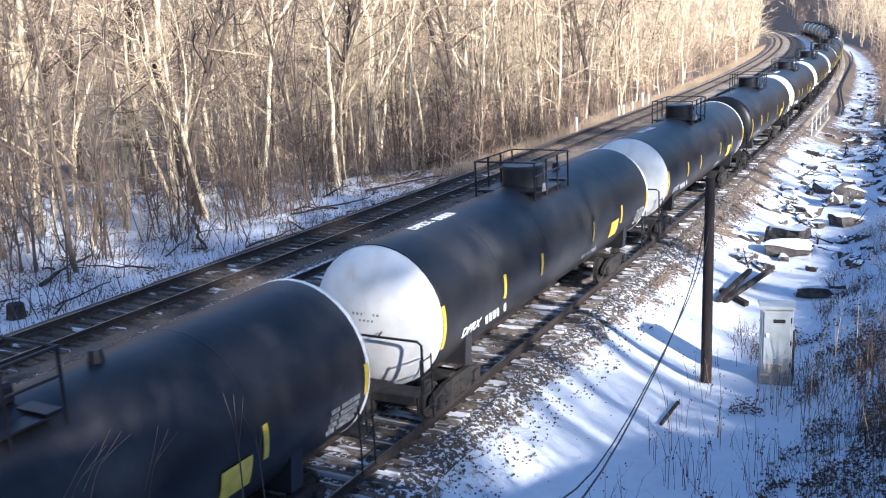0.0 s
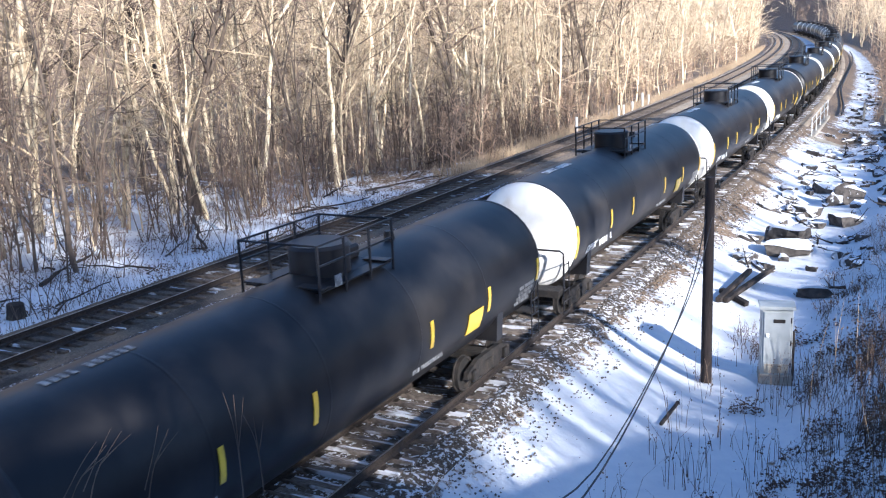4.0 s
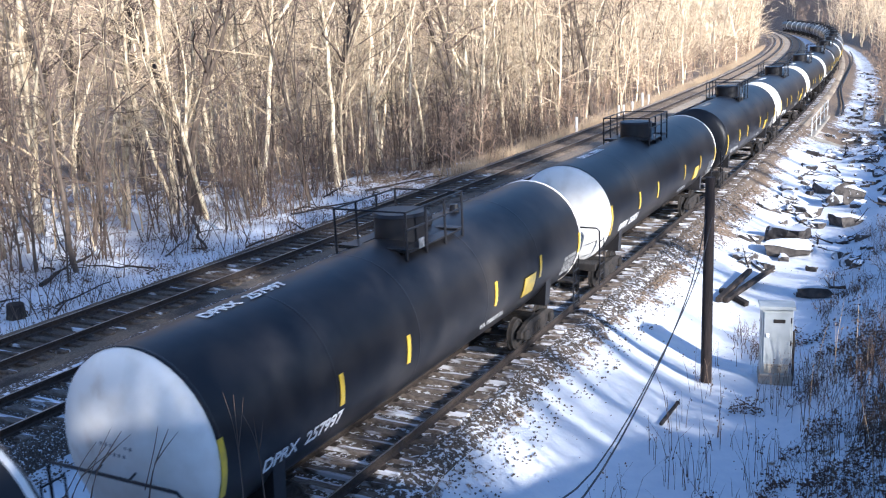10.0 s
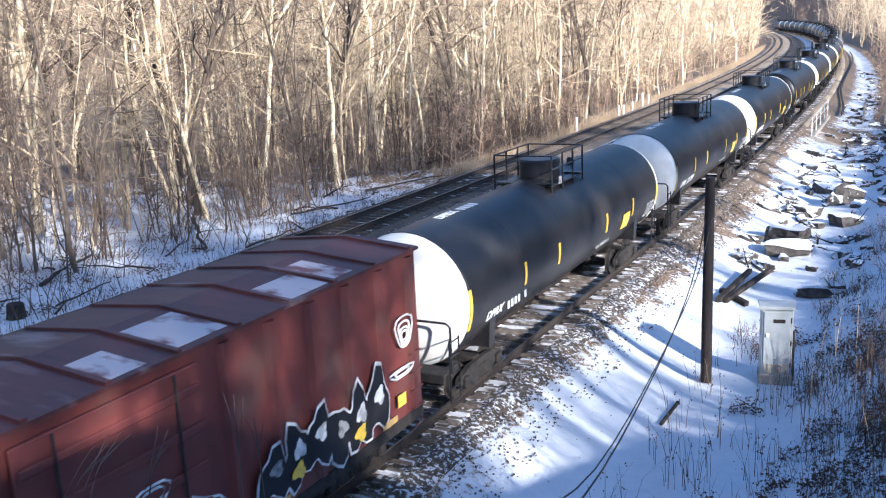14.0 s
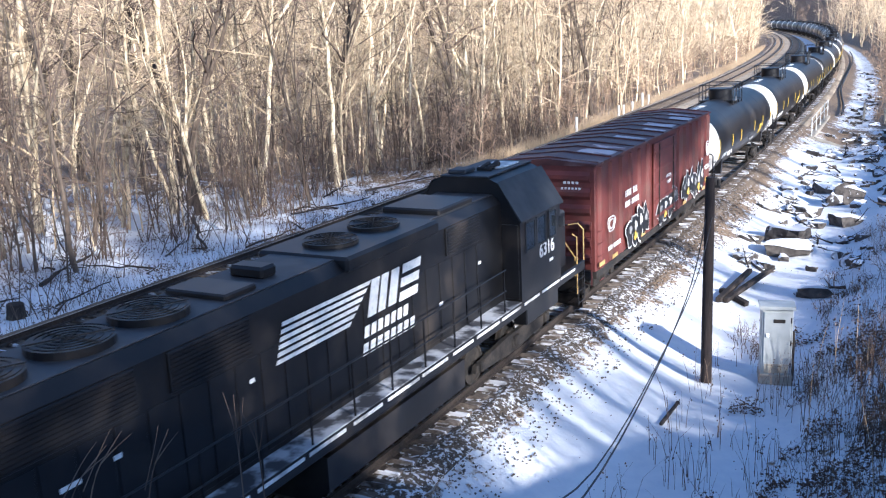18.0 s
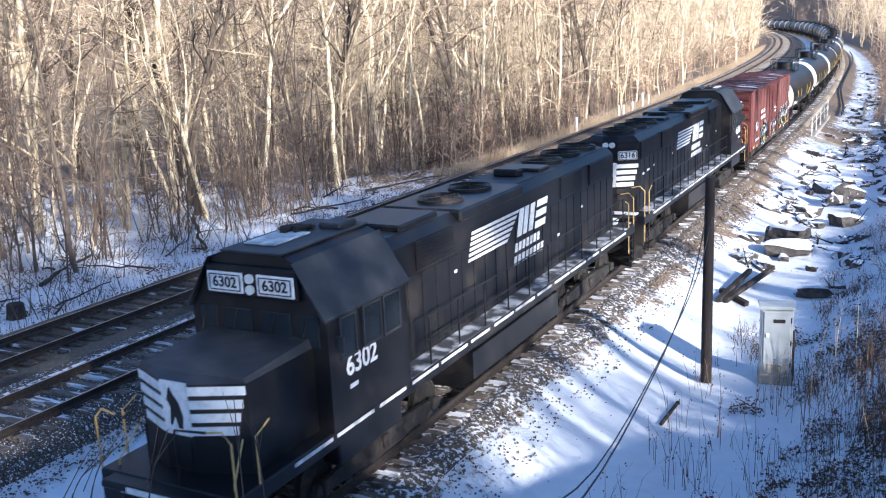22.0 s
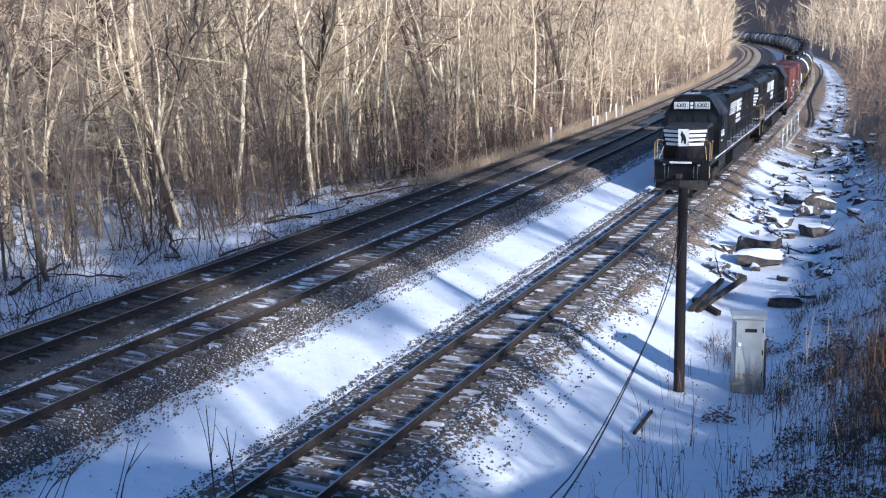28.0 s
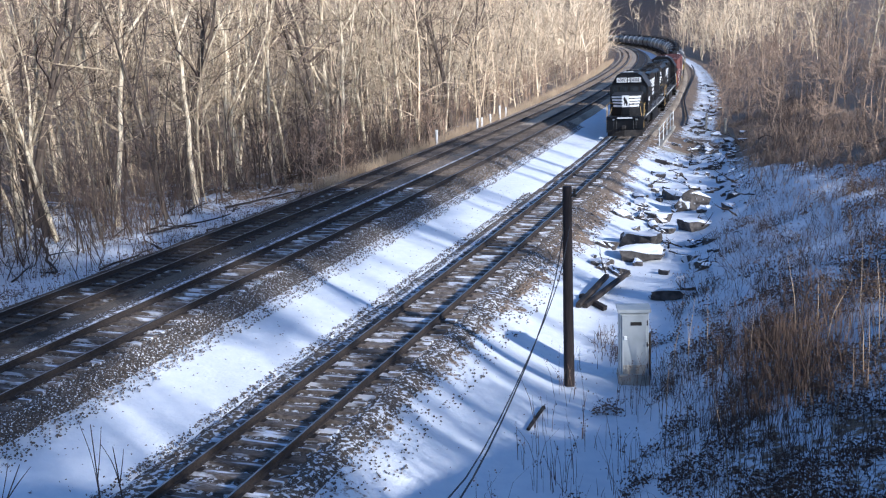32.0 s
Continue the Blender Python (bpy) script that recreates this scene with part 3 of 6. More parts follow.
def truck(parent, y, axles, spread, r, mat=None):
    """A bogie: cast side frames, springs, bolster, axles and wheels."""
    mat = mat or MAT_UNDER
    t = part("truck", Mesh().box((0, y, 0.62), (1.9, 0.34, 0.26), 0.03), mat, parent)
    for side in (-1, 1):
        m = Mesh()
        half = max(abs(a) for a in axles)
        outline = [(-half - 0.32, 0.40), (-half - 0.26, 0.56), (-0.62, 0.72), (0.62, 0.72), (half + 0.26, 0.56), (half + 0.32, 0.40), (half - 0.2, 0.34), (0.42, 0.24), (-0.42, 0.24), (-half + 0.2, 0.34)]
        m.prism([(y + a, b) for a, b in outline], side * 1.0 - 0.06, side * 1.0 + 0.06, 0)
        for a in axles:
            m.box((side * 1.06, y + a, r), (0.18, 0.26, 0.26), 0.03)
        for d in (-0.16, 0.0, 0.16):
            m.tube([(side * 1.03, y + d, 0.28), (side * 1.03, y + d, 0.56)], 0.07, 8)
        part("side_frame", m, mat, t)
    for a in axles:
        part("axle", Mesh().tube([(-0.95, y + a, r), (0.95, y + a, r)], 0.075, 10), mat, t)
        if r not in WHEEL:
            WHEEL[r] = (wheel_mesh(r).data("wheel", MAT_UNDER, True))
        for side in (-1, 1):
            w = new("wheel", WHEEL[r])
            w.parent = t
            w.matrix_basis = pose(side * RAIL, y + a, r) @ Matrix.Diagonal((-side, 1, 1, 1))
    return t


def coupler(parent, y, way):
    m = Mesh().box((0, y + way * 0.25, 0.87), (0.16, 0.5, 0.16), 0.02)
    m.box((0.03, y + way * 0.56, 0.87), (0.3, 0.2, 0.3), 0.05)
    part("coupler", m, MAT_UNDER, parent, "rusty knuckle coupler")
    hose = [(0.35, y + way * 0.2, 0.8), (0.36, y + way * 0.45, 0.55), (0.3, y + way * 0.62, 0.5)]
    part("air_hose", Mesh().tube(hose, 0.022, 6), MAT_RUBBER, parent, "black rubber air hose")


def glyphs(parent, y0, y1, z, h, x, mat, seed, name="lettering_bar", top=None):
    """Lettering that is not to be read, as plain bars, one part a letter."""
    rng = random.Random(seed)
    n = int((y1 - y0) / (h * 0.72))
    t = h * 0.17
    for k in range(n):
        if k == 4:
            continue
        y = y0 + (k + 0.5) * (y1 - y0) / n
        w = (y1 - y0) / n * 0.68
        strokes = [(0, 0, w * rng.uniform(0.75, 0.95), h * 0.94)]
        m = Mesh()
        for dy, dz, wy, wz in strokes:
            if top is None:
                m.box((x, y + dy, z + dz), (0.012, wy, wz))
            else:
                r, zc, a = top
                a2 = a - dz / r
                m.box(((r + 0.004) * math.sin(a2), y + dy, zc + (r + 0.004) * math.cos(a2)), (wz, wy, 0.012), 0, Matrix.Rotation(a2, 3, "Y"))
        part(name, m, mat, parent)


TLF = 7.95
TR, TZ, TL = 1.58, 2.47, 7.40     # tank radius, axis height, half length of the straight shell


def tank_car(white, variant, number=""):
    label = "black railway tank car with a white end and yellow reflectors" if white else "black railway tank car with black ends and yellow reflectors"
    car = tagged(new("tank_car"), label, "tank car", "tank cars of the train")
    shell = Mesh().loft([ring(TR, y, TZ) for y in (-TL, -4.4, -1.4, 1.8, 4.8, TLF)], caps=False)
    sh = part("tank_shell", shell, MAT_BLACK, car, "dusty glossy black steel shell", True)
    for y in (-TL + 0.02, -4.4, -1.45, 1.75, 4.8, TLF - 0.02):
        end = abs(y) > 7
        wide, proud = (0.03, 0.016) if end else (0.012, 0.005)
        b = Mesh().loft([ring(TR + 0.002, y - wide - 0.02, TZ), ring(TR + proud, y - wide, TZ), ring(TR + proud, y + wide, TZ), ring(TR + 0.002, y + wide + 0.02, TZ)], caps=False)
        part("end_rim" if end else "seam_band", b, MAT_WHITE if end and (not white or y > 0) and variant % 2 else MAT_BLACK, sh, "", True)
    part("tank_head", dome(Mesh(), TR, -TL, TZ, 0.46, -1), MAT_WHITE if white else MAT_BLACK, car, "white painted dished end" if white else "black dished end", True)
    part("tank_head", dome(Mesh(), TR, TLF, TZ, 0.40, 1), MAT_BLACK, car, "black dished end", True)
    # lettering on the near end
    for k in (0, 1, 2, 3, 5, 6, 7, 8):
        x = -0.58 + k * 0.13
        part("lettering_bar", Mesh().box((x, -TL - 0.425 + 0.11 * (x * x + 0.2), TZ + 0.36), (0.085, 0.03, 0.15)), MAT_STENCIL, car)
    for k in range(7):
        part("lettering_bar", Mesh().box((-0.36 + k * 0.1, -TL - 0.44, TZ + 0.16), (0.05, 0.03, 0.055)), MAT_STENCIL, car)
    for k in range(4):
        part("lettering_bar", Mesh().box((-0.2 + k * 0.1, -TL - 0.445, TZ + 0.02), (0.05, 0.03, 0.05)), MAT_STENCIL, car)
    # underframe
    for way in (-1, 1):
        sill = Mesh().box((0, way * 7.45, 0.93), (0.62, 2.5, 0.34), 0.03)
        sill.box((0, way * 8.1, 1.14), (2.7, 0.5, 0.05), 0.01)
        sill.box((0, way * 8.36, 1.06), (2.7, 0.05, 0.2), 0.01)
        part("stub_sill", sill, MAT_UNDER, car)
        saddle = Mesh()
        saddle.prism([(-1.35, 1.05), (1.35, 1.05), (1.42, 2.1), (1.05, 1.62), (0.55, 1.3), (-0.55, 1.3), (-1.05, 1.62), (-1.42, 2.1)], way * 5.9 - 0.16, way * 5.9 + 0.16, 1)
        part("saddle", saddle, MAT_BLACK, car)
        coupler(car, way * 8.5, way)
        truck(car, way * 5.9, (-0.88, 0.88), 1.76, 0.42)
        # end rail across the head, bent down to the sill on both sides
        y = way * 8.05
        bar = Mesh().tube([(-1.38, y, 1.12), (-1.38, y, 2.16), (-1.28, y, 2.24), (1.28, y, 2.24), (1.38, y, 2.16), (1.38, y, 1.12)], 0.028, 6)
        for x in (-0.35, 0.35):
            bar.tube([(x, y, 2.24), (x, way * (TL + 0.5), 2.3)], 0.02, 5)
        part("end_rail", bar, MAT_BLACK, car, "black bent pipe handrail")
        for x in (1.42, -1.42):
            lad = Mesh()
            lad.tube([(x, way * 7.75, 0.45), (x, way * 7.75, 1.9)], 0.02, 5)
            lad.tube([(x, way * 8.2, 0.45), (x, way * 8.2, 1.9)], 0.02, 5)
            for z in (0.48, 0.8, 1.12, 1.5, 1.85):
                lad.tube([(x, way * 7.75, z), (x, way * 8.2, z)], 0.017, 5)
            part("end_ladder", lad, MAT_BLACK, car)
    pipe = Mesh().tube([(0.5, -6.2, 1.0), (0.5, 6.2, 1.0)], 0.03, 6)
    pipe.box((0.0, 0, 1.06), (0.9, 0.9, 0.25), 0.06).tube([(0, 0, 0.7), (0, 0, 1.1)], 0.16, 10)
    pipe.box((-0.5, 2.6, 0.95), (0.6, 0.8, 0.45), 0.08).tube([(-0.5, -2.8, 0.95), (-0.5, -1.8, 0.95)], 0.2, 10)
    part("outlet_and_brake_gear", pipe, MAT_UNDER, car)
    # top fittings
    top = TZ + TR
    Y = 0.7      # the fittings stand a little off the middle
    hous = Mesh().tube([(0, Y, top - 0.1), (0, Y, top + 0.45)], 0.60, 20)
    hous.tube([(0, Y, top + 0.45), (0, Y, top + 0.52)], [0.64, 0.59], 20)
    part("fittings_housing", hous, MAT_BLACK, car, "dark round manway housing with lid", True)
    for x in (-0.72, 0.72):
        g = Mesh().box((x, Y, top - 0.10), (0.34, 2.4, 0.035), 0.005)
        for y in (-1.1, 0.0, 1.1):
            g.tube([(x * 0.7, Y + y, top - 0.4), (x, Y + y, top - 0.12)], 0.03, 5)
        part("walkway", g, MAT_BLACK, car, "dark steel grating walkway")
    for y in (-1.1, 1.1):
        part("walkway", Mesh().box((0, Y + y, top - 0.05), (1.8, 0.26, 0.03), 0.005), MAT_BLACK, car)
    for x in (-0.88, 0.88):
        for z in (0.38, 0.76):
            part("rail_bar", Mesh().tube([(x, Y - 1.28, top + z), (x, Y + 1.28, top + z)], 0.022, 6), MAT_BLACK, car)
        for y in (-1.28, -0.43, 0.43, 1.28):
            part("rail_post", Mesh().tube([(x, Y + y, top - 0.3), (x, Y + y, top + 0.78)], 0.028, 6), MAT_BLACK, car)
    for y in (-1.28, 1.28):
        part("rail_bar", Mesh().tube([(-0.88, Y + y, top + 0.76), (0.88, Y + y, top + 0.76)], 0.022, 6), MAT_BLACK, car)
    part("hazard_placard", Mesh().box((0.93, Y - 0.75, top + 0.02), (0.02, 0.22, 0.22), 0.004), MAT_STENCIL, car, "small pale square placard")
    part("safety_valve", Mesh().tube([(0, 3.3, top - 0.05), (0, 3.3, top + 0.18)], [0.14, 0.1], 10), MAT_BLACK, car)
    part("valve_block", Mesh().box((0.0, Y + 0.9, top + 0.12), (0.45, 0.4, 0.3), 0.05), MAT_BLACK, car)
    # reflectors and lettering
    for y, z in ((-TL + 0.03, 2.35), (-4.25, 2.42), (-1.9, 2.38), (2.2, 2.38), (4.95, 2.36), (TLF - 0.1, 2.35)):
        h, w = (0.95, 0.12) if y < -7 else (0.58, 0.12)
        rows = []
        for k in range(6):
            zz = z - h / 2 + h * k / 5
            x = math.sqrt((TR + 0.02) ** 2 - (zz - TZ) ** 2)
            rows.append([(x, y - w / 2, zz), (x, y + w / 2, zz), (x - 0.015, y + w / 2, zz), (x - 0.015, y - w / 2, zz)])
        part("reflector", Mesh().loft(rows), MAT_YELLOW, car, "bright yellow reflective strip")
    pan = []
    for k in range(4):
        zz = 1.80 + 0.5 * k / 3
        x = math.sqrt((TR + 0.03) ** 2 - (zz - TZ) ** 2)
        pan.append([(x, 3.9, zz), (x, 4.6, zz), (x - 0.02, 4.6, zz), (x - 0.02, 3.9, zz)])
    part("placard", Mesh().loft(pan), MAT_YELLOW, car, "yellow rectangular notice panel")
    xs = math.sqrt((TR + 0.012) ** 2 - (1.90 - TZ) ** 2)
    tilt, up = math.asin((TZ - 1.90) / TR), radians(1)
    if white:
        # the mark on the flank and on the top; the number follows it
        flank = pose(xs, -5.95, 1.90, 90, 0, 90) @ Matrix.Rotation(tilt, 4, "X")
        crest = pose((TR + 0.012) * math.sin(up), -5.4, TZ + (TR + 0.012) * math.cos(up), 0, 0, 90) @ Matrix.Rotation(up, 4, "X")
        for m, far in ((flank, 1.22), (crest, 1.22)):
            letters("reporting_mark", "DPRX", 0.36, MAT_MARK, car, m, "white letters DPRX")
            if number:
                letters("car_number", number, 0.36, MAT_MARK, car, m @ Matrix.Translation((far, 0, 0)), "white number " + number)
        if not number:
            glyphs(car, -5.25, -4.0, 1.90, 0.28, xs, MAT_MARK, variant)
            glyphs(car, -4.75, -3.6, 0, 0.28, 0, MAT_MARK, variant, top=(TR, TZ, up))
    else:
        glyphs(car, -6.4, -4.3, 1.90, 0.20, xs, MAT_STENCIL, variant)
        glyphs(car, -5.9, -4.2, 0, 0.20, 0, MAT_STENCIL, variant, top=(TR, TZ, up))
    glyphs(car, 1.6, 2.9, 1.72, 0.10, math.sqrt((TR + 0.012) ** 2 - (1.72 - TZ) ** 2), MAT_STENCIL, variant + 3, "stencil_bar")
    for k, z in enumerate((2.10, 1.96, 1.82, 1.68)):
        glyphs(car, 6.75, 7.65, z, 0.085, math.sqrt((TR + 0.012) ** 2 - (z - TZ) ** 2), MAT_STENCIL, variant + 5 + k, "stencil_bar")
    return car


def box_car():
    car = tagged(new("box_car"), "faded oxide-red steel box car with graffiti and worn roof", "box car")
    L, Wd, Z0, Z1 = 7.80, 1.50, 1.00, 4.30
    body = Mesh().box((0, 0, (Z0 + Z1) / 2), (2 * Wd, 2 * L, Z1 - Z0), 0.03)
    part("body", body, MAT_RED, car, "oxide-red ribbed steel body")
    for side in (-1, 1):
        for k in range(15):
            y = -L + 0.35 + k * (2 * L - 0.7) / 14
            if abs(y) < 1.7:
                continue
            rib = Mesh().prism([(Wd * side, y - 0.13), (side * (Wd + 0.09), y - 0.06), (side * (Wd + 0.09), y + 0.06), (Wd * side, y + 0.13)], Z0 + 0.1, Z1 - 0.1, 2)
            part("side_rib", rib, MAT_RED, car)
        d = part("sliding_door", Mesh().box((side * (Wd + 0.06), 0, 2.62), (0.08, 3.1, 3.0), 0.02), MAT_RED, car, "oxide-red corrugated sliding door")
        for k in range(5):
            part("door_rib", Mesh().box((side * (Wd + 0.11), 0, 1.45 + k * 0.58), (0.05, 3.0, 0.13), 0.02), MAT_RED, d)
        for y in (-1.0, 1.0):
            part("lock_bar", Mesh().tube([(side * (Wd + 0.14), y, 1.15), (side * (Wd + 0.14), y, 4.1)], 0.022, 6), MAT_UNDER, d)
        part("side_sill", Mesh().box((side * (Wd - 0.04), 0, 0.93), (0.12, 2 * L, 0.24), 0.01), MAT_UNDER, car)
    roof = Mesh().prism([(-Wd - 0.06, Z1 - 0.03), (Wd + 0.06, Z1 - 0.03), (Wd + 0.06, Z1 + 0.03), (0, Z1 + 0.17), (-Wd - 0.06, Z1 + 0.03)], -L - 0.06, L + 0.06, 1)
    part("roof", roof, MAT_ROOF, car, "worn red roof with pale bare patches")
    for k in range(13):
        y = -L + 0.25 + k * (2 * L - 0.5) / 12
        m = Mesh().prism([(-Wd - 0.03, Z1 + 0.02), (0, Z1 + 0.155), (Wd + 0.03, Z1 + 0.02), (Wd + 0.03, Z1 + 0.075), (0, Z1 + 0.215), (-Wd - 0.03, Z1 + 0.075)], y - 0.05, y + 0.05, 1)
        part("roof_rib", m, MAT_ROOF, car)
    for k in range(12):
        # bare sheets between the ribs, mostly on the sunny slope
        y = -L + 0.25 + (k + 0.5) * (2 * L - 0.5) / 12
        if k not in (1, 2, 4, 6, 7, 9, 10):
            continue
        x0, x1 = (0.30, 1.40) if k % 3 else (0.62, 1.45)
        m = Mesh().prism([(x0, Z1 + 0.172 - x0 * 0.09), (x1, Z1 + 0.172 - x1 * 0.09), (x1, Z1 + 0.178 - x1 * 0.09), (x0, Z1 + 0.178 - x0 * 0.09)], y - 0.52, y + (0.52 if k % 2 else 0.1), 1)
        part("bare_roof_sheet", m, MAT_PALEROOF, car, "pale roof sheet with peeled paint")
    for way in (-1, 1):
        for k in range(6):
            part("end_corrugation", Mesh().prism([(way * L, 1.25 + k * 0.5), (way * (L + 0.07), 1.36 + k * 0.5), (way * (L + 0.07), 1.48 + k * 0.5), (way * L, 1.6 + k * 0.5)], -Wd + 0.15, Wd - 0.15, 0), MAT_RED, car)
        lad = Mesh()
        for x in (1.0, 1.4):
            lad.tube([(x, way * (L + 0.12), 0.6), (x, way * (L + 0.12), 2.6)], 0.02, 5)
        for k in range(6):
            lad.tube([(1.0, way * (L + 0.12), 0.7 + k * 0.36), (1.4, way * (L + 0.12), 0.7 + k * 0.36)], 0.017, 5)
        for k in range(5):
            lad.tube([(Wd + 0.09, way * (L - 0.5), 0.75 + k * 0.38), (Wd + 0.09, way * (L - 0.1), 0.75 + k * 0.38)], 0.017, 5)
        part("ladder", lad, MAT_RED, car)
        part("end_sill", Mesh().box((0, way * (L + 0.1), 0.95), (2.8, 0.2, 0.3), 0.02), MAT_UNDER, car)
        coupler(car, way * (L + 0.2), way)
        truck(car, way * 5.9, (-0.88, 0.88), 1.76, 0.42)
    part("underframe", Mesh().box((0, 0, 0.86), (0.7, 2 * L - 0.4, 0.3), 0.03).box((0.5, -1, 0.7), (0.7, 1.2, 0.5), 0.06), MAT_UNDER, car)
    # end sign and markings
    for k in range(4):
        part("lettering_bar", Mesh().box((0.55 + k * 0.13, -L - 0.015, 3.78), (0.08, 0.03, 0.12)), MAT_MARK, car)
    for k in range(6):
        part("lettering_bar", Mesh().box((0.47 + k * 0.11, -L - 0.015, 3.55), (0.065, 0.03, 0.12)), MAT_MARK, car)
    for y, z in ((-7.5, 1.25), (-6.2, 1.2), (-3.0, 1.2), (3.0, 1.2), (6.4, 1.2)):
        part("reflector", Mesh().box((Wd + 0.1, y, z), (0.02, 0.5, 0.12)), MAT_CREAM, car, "dull yellow reflective strip")
    glyphs(car, -5.1, -3.7, 2.95, 0.22, Wd + 0.10, MAT_MARK, 31)
    glyphs(car, -5.1, -3.5, 2.6, 0.2, Wd + 0.10, MAT_MARK, 33)
    glyphs(car, -6.9, -5.6, 1.55, 0.15, Wd + 0.10, MAT_MARK, 32, "stencil_bar")
    # graffiti: lumpy painted letters in layers, pale edge, dark body, pale and yellow fills, and thin white tags
    def blob(y, z, w, h, x, mat, r, name, label):
        pts = []
        for u in range(16):
            a = 6.283 * u / 16
            q = 1 + 0.22 * math.sin(3 * a + r) + 0.12 * math.sin(5 * a + 2 * r)
            pts.append((y + w * q * math.cos(a), z + h * q * math.sin(a)))
        part(name, Mesh().prism(pts, x - 0.004, x + 0.004, 0), mat, car, label)

    r2 = random.Random(8)
    for lo, hi, zc, n in ((-4.9, -2.4, 1.62, 4), (-1.1, 1.7, 1.6, 4), (2.6, 6.3, 1.72, 6)):
        for k in range(n):
            y = lo + (hi - lo) * (k + 0.5) / n
            w, h, turn = (hi - lo) / n * 0.62, r2.uniform(0.40, 0.58), r2.uniform(0, 6.28)
            z = zc + r2.uniform(-0.08, 0.14)
            blob(y, z, w * 1.1, h * 1.08, Wd + 0.104, MAT_STRIPE, turn, "graffiti_edge", "pale spray-paint edge")
            blob(y, z, w, h * 0.97, Wd + 0.113, MAT_LOCO, turn, "graffiti_letter", "black spray-paint letter shape")
            blob(y + 0.05, z + 0.10, w * 0.40, h * 0.30, Wd + 0.122, MAT_STRIPE if k % 3 else MAT_STENCIL, turn + 1, "graffiti_fill", "pale spray-paint fill")
            if k % 3 == 1:
                blob(y - 0.03, z - 0.24, w * 0.45, h * 0.26, Wd + 0.131, MAT_YELLOW, turn + 2, "graffiti_fill", "yellow spray-paint fill")
    for yc, zc, w, h in ((7.05, 2.85, 0.30, 0.36), (7.05, 2.72, 0.16, 0.24), (6.9, 2.05, 0.42, 0.10), (-6.6, 2.3, 0.35, 0.28), (0.4, 2.6, 0.3, 0.2)):
        turn = r2.uniform(0, 6.28)
        for q in (1.0, 0.62):
            ring_pts = []
            for u in range(15):
                a = turn + 6.283 * u / 14
                ring_pts.append((Wd + 0.115, yc + q * w * math.cos(a) * (1 + 0.2 * math.sin(3 * a)), zc + q * h * math.sin(a) * (1 + 0.2 * math.cos(2 * a))))
            part("graffiti_tag", Mesh().tube(ring_pts, 0.022, 4), MAT_STRIPE, car, "thin white spray-paint tag")
    part("notice", Mesh().box((Wd + 0.106, 6.85, 1.5), (0.012, 0.3, 0.24)), MAT_YELLOW, car, "small yellow notice plate")
    return car


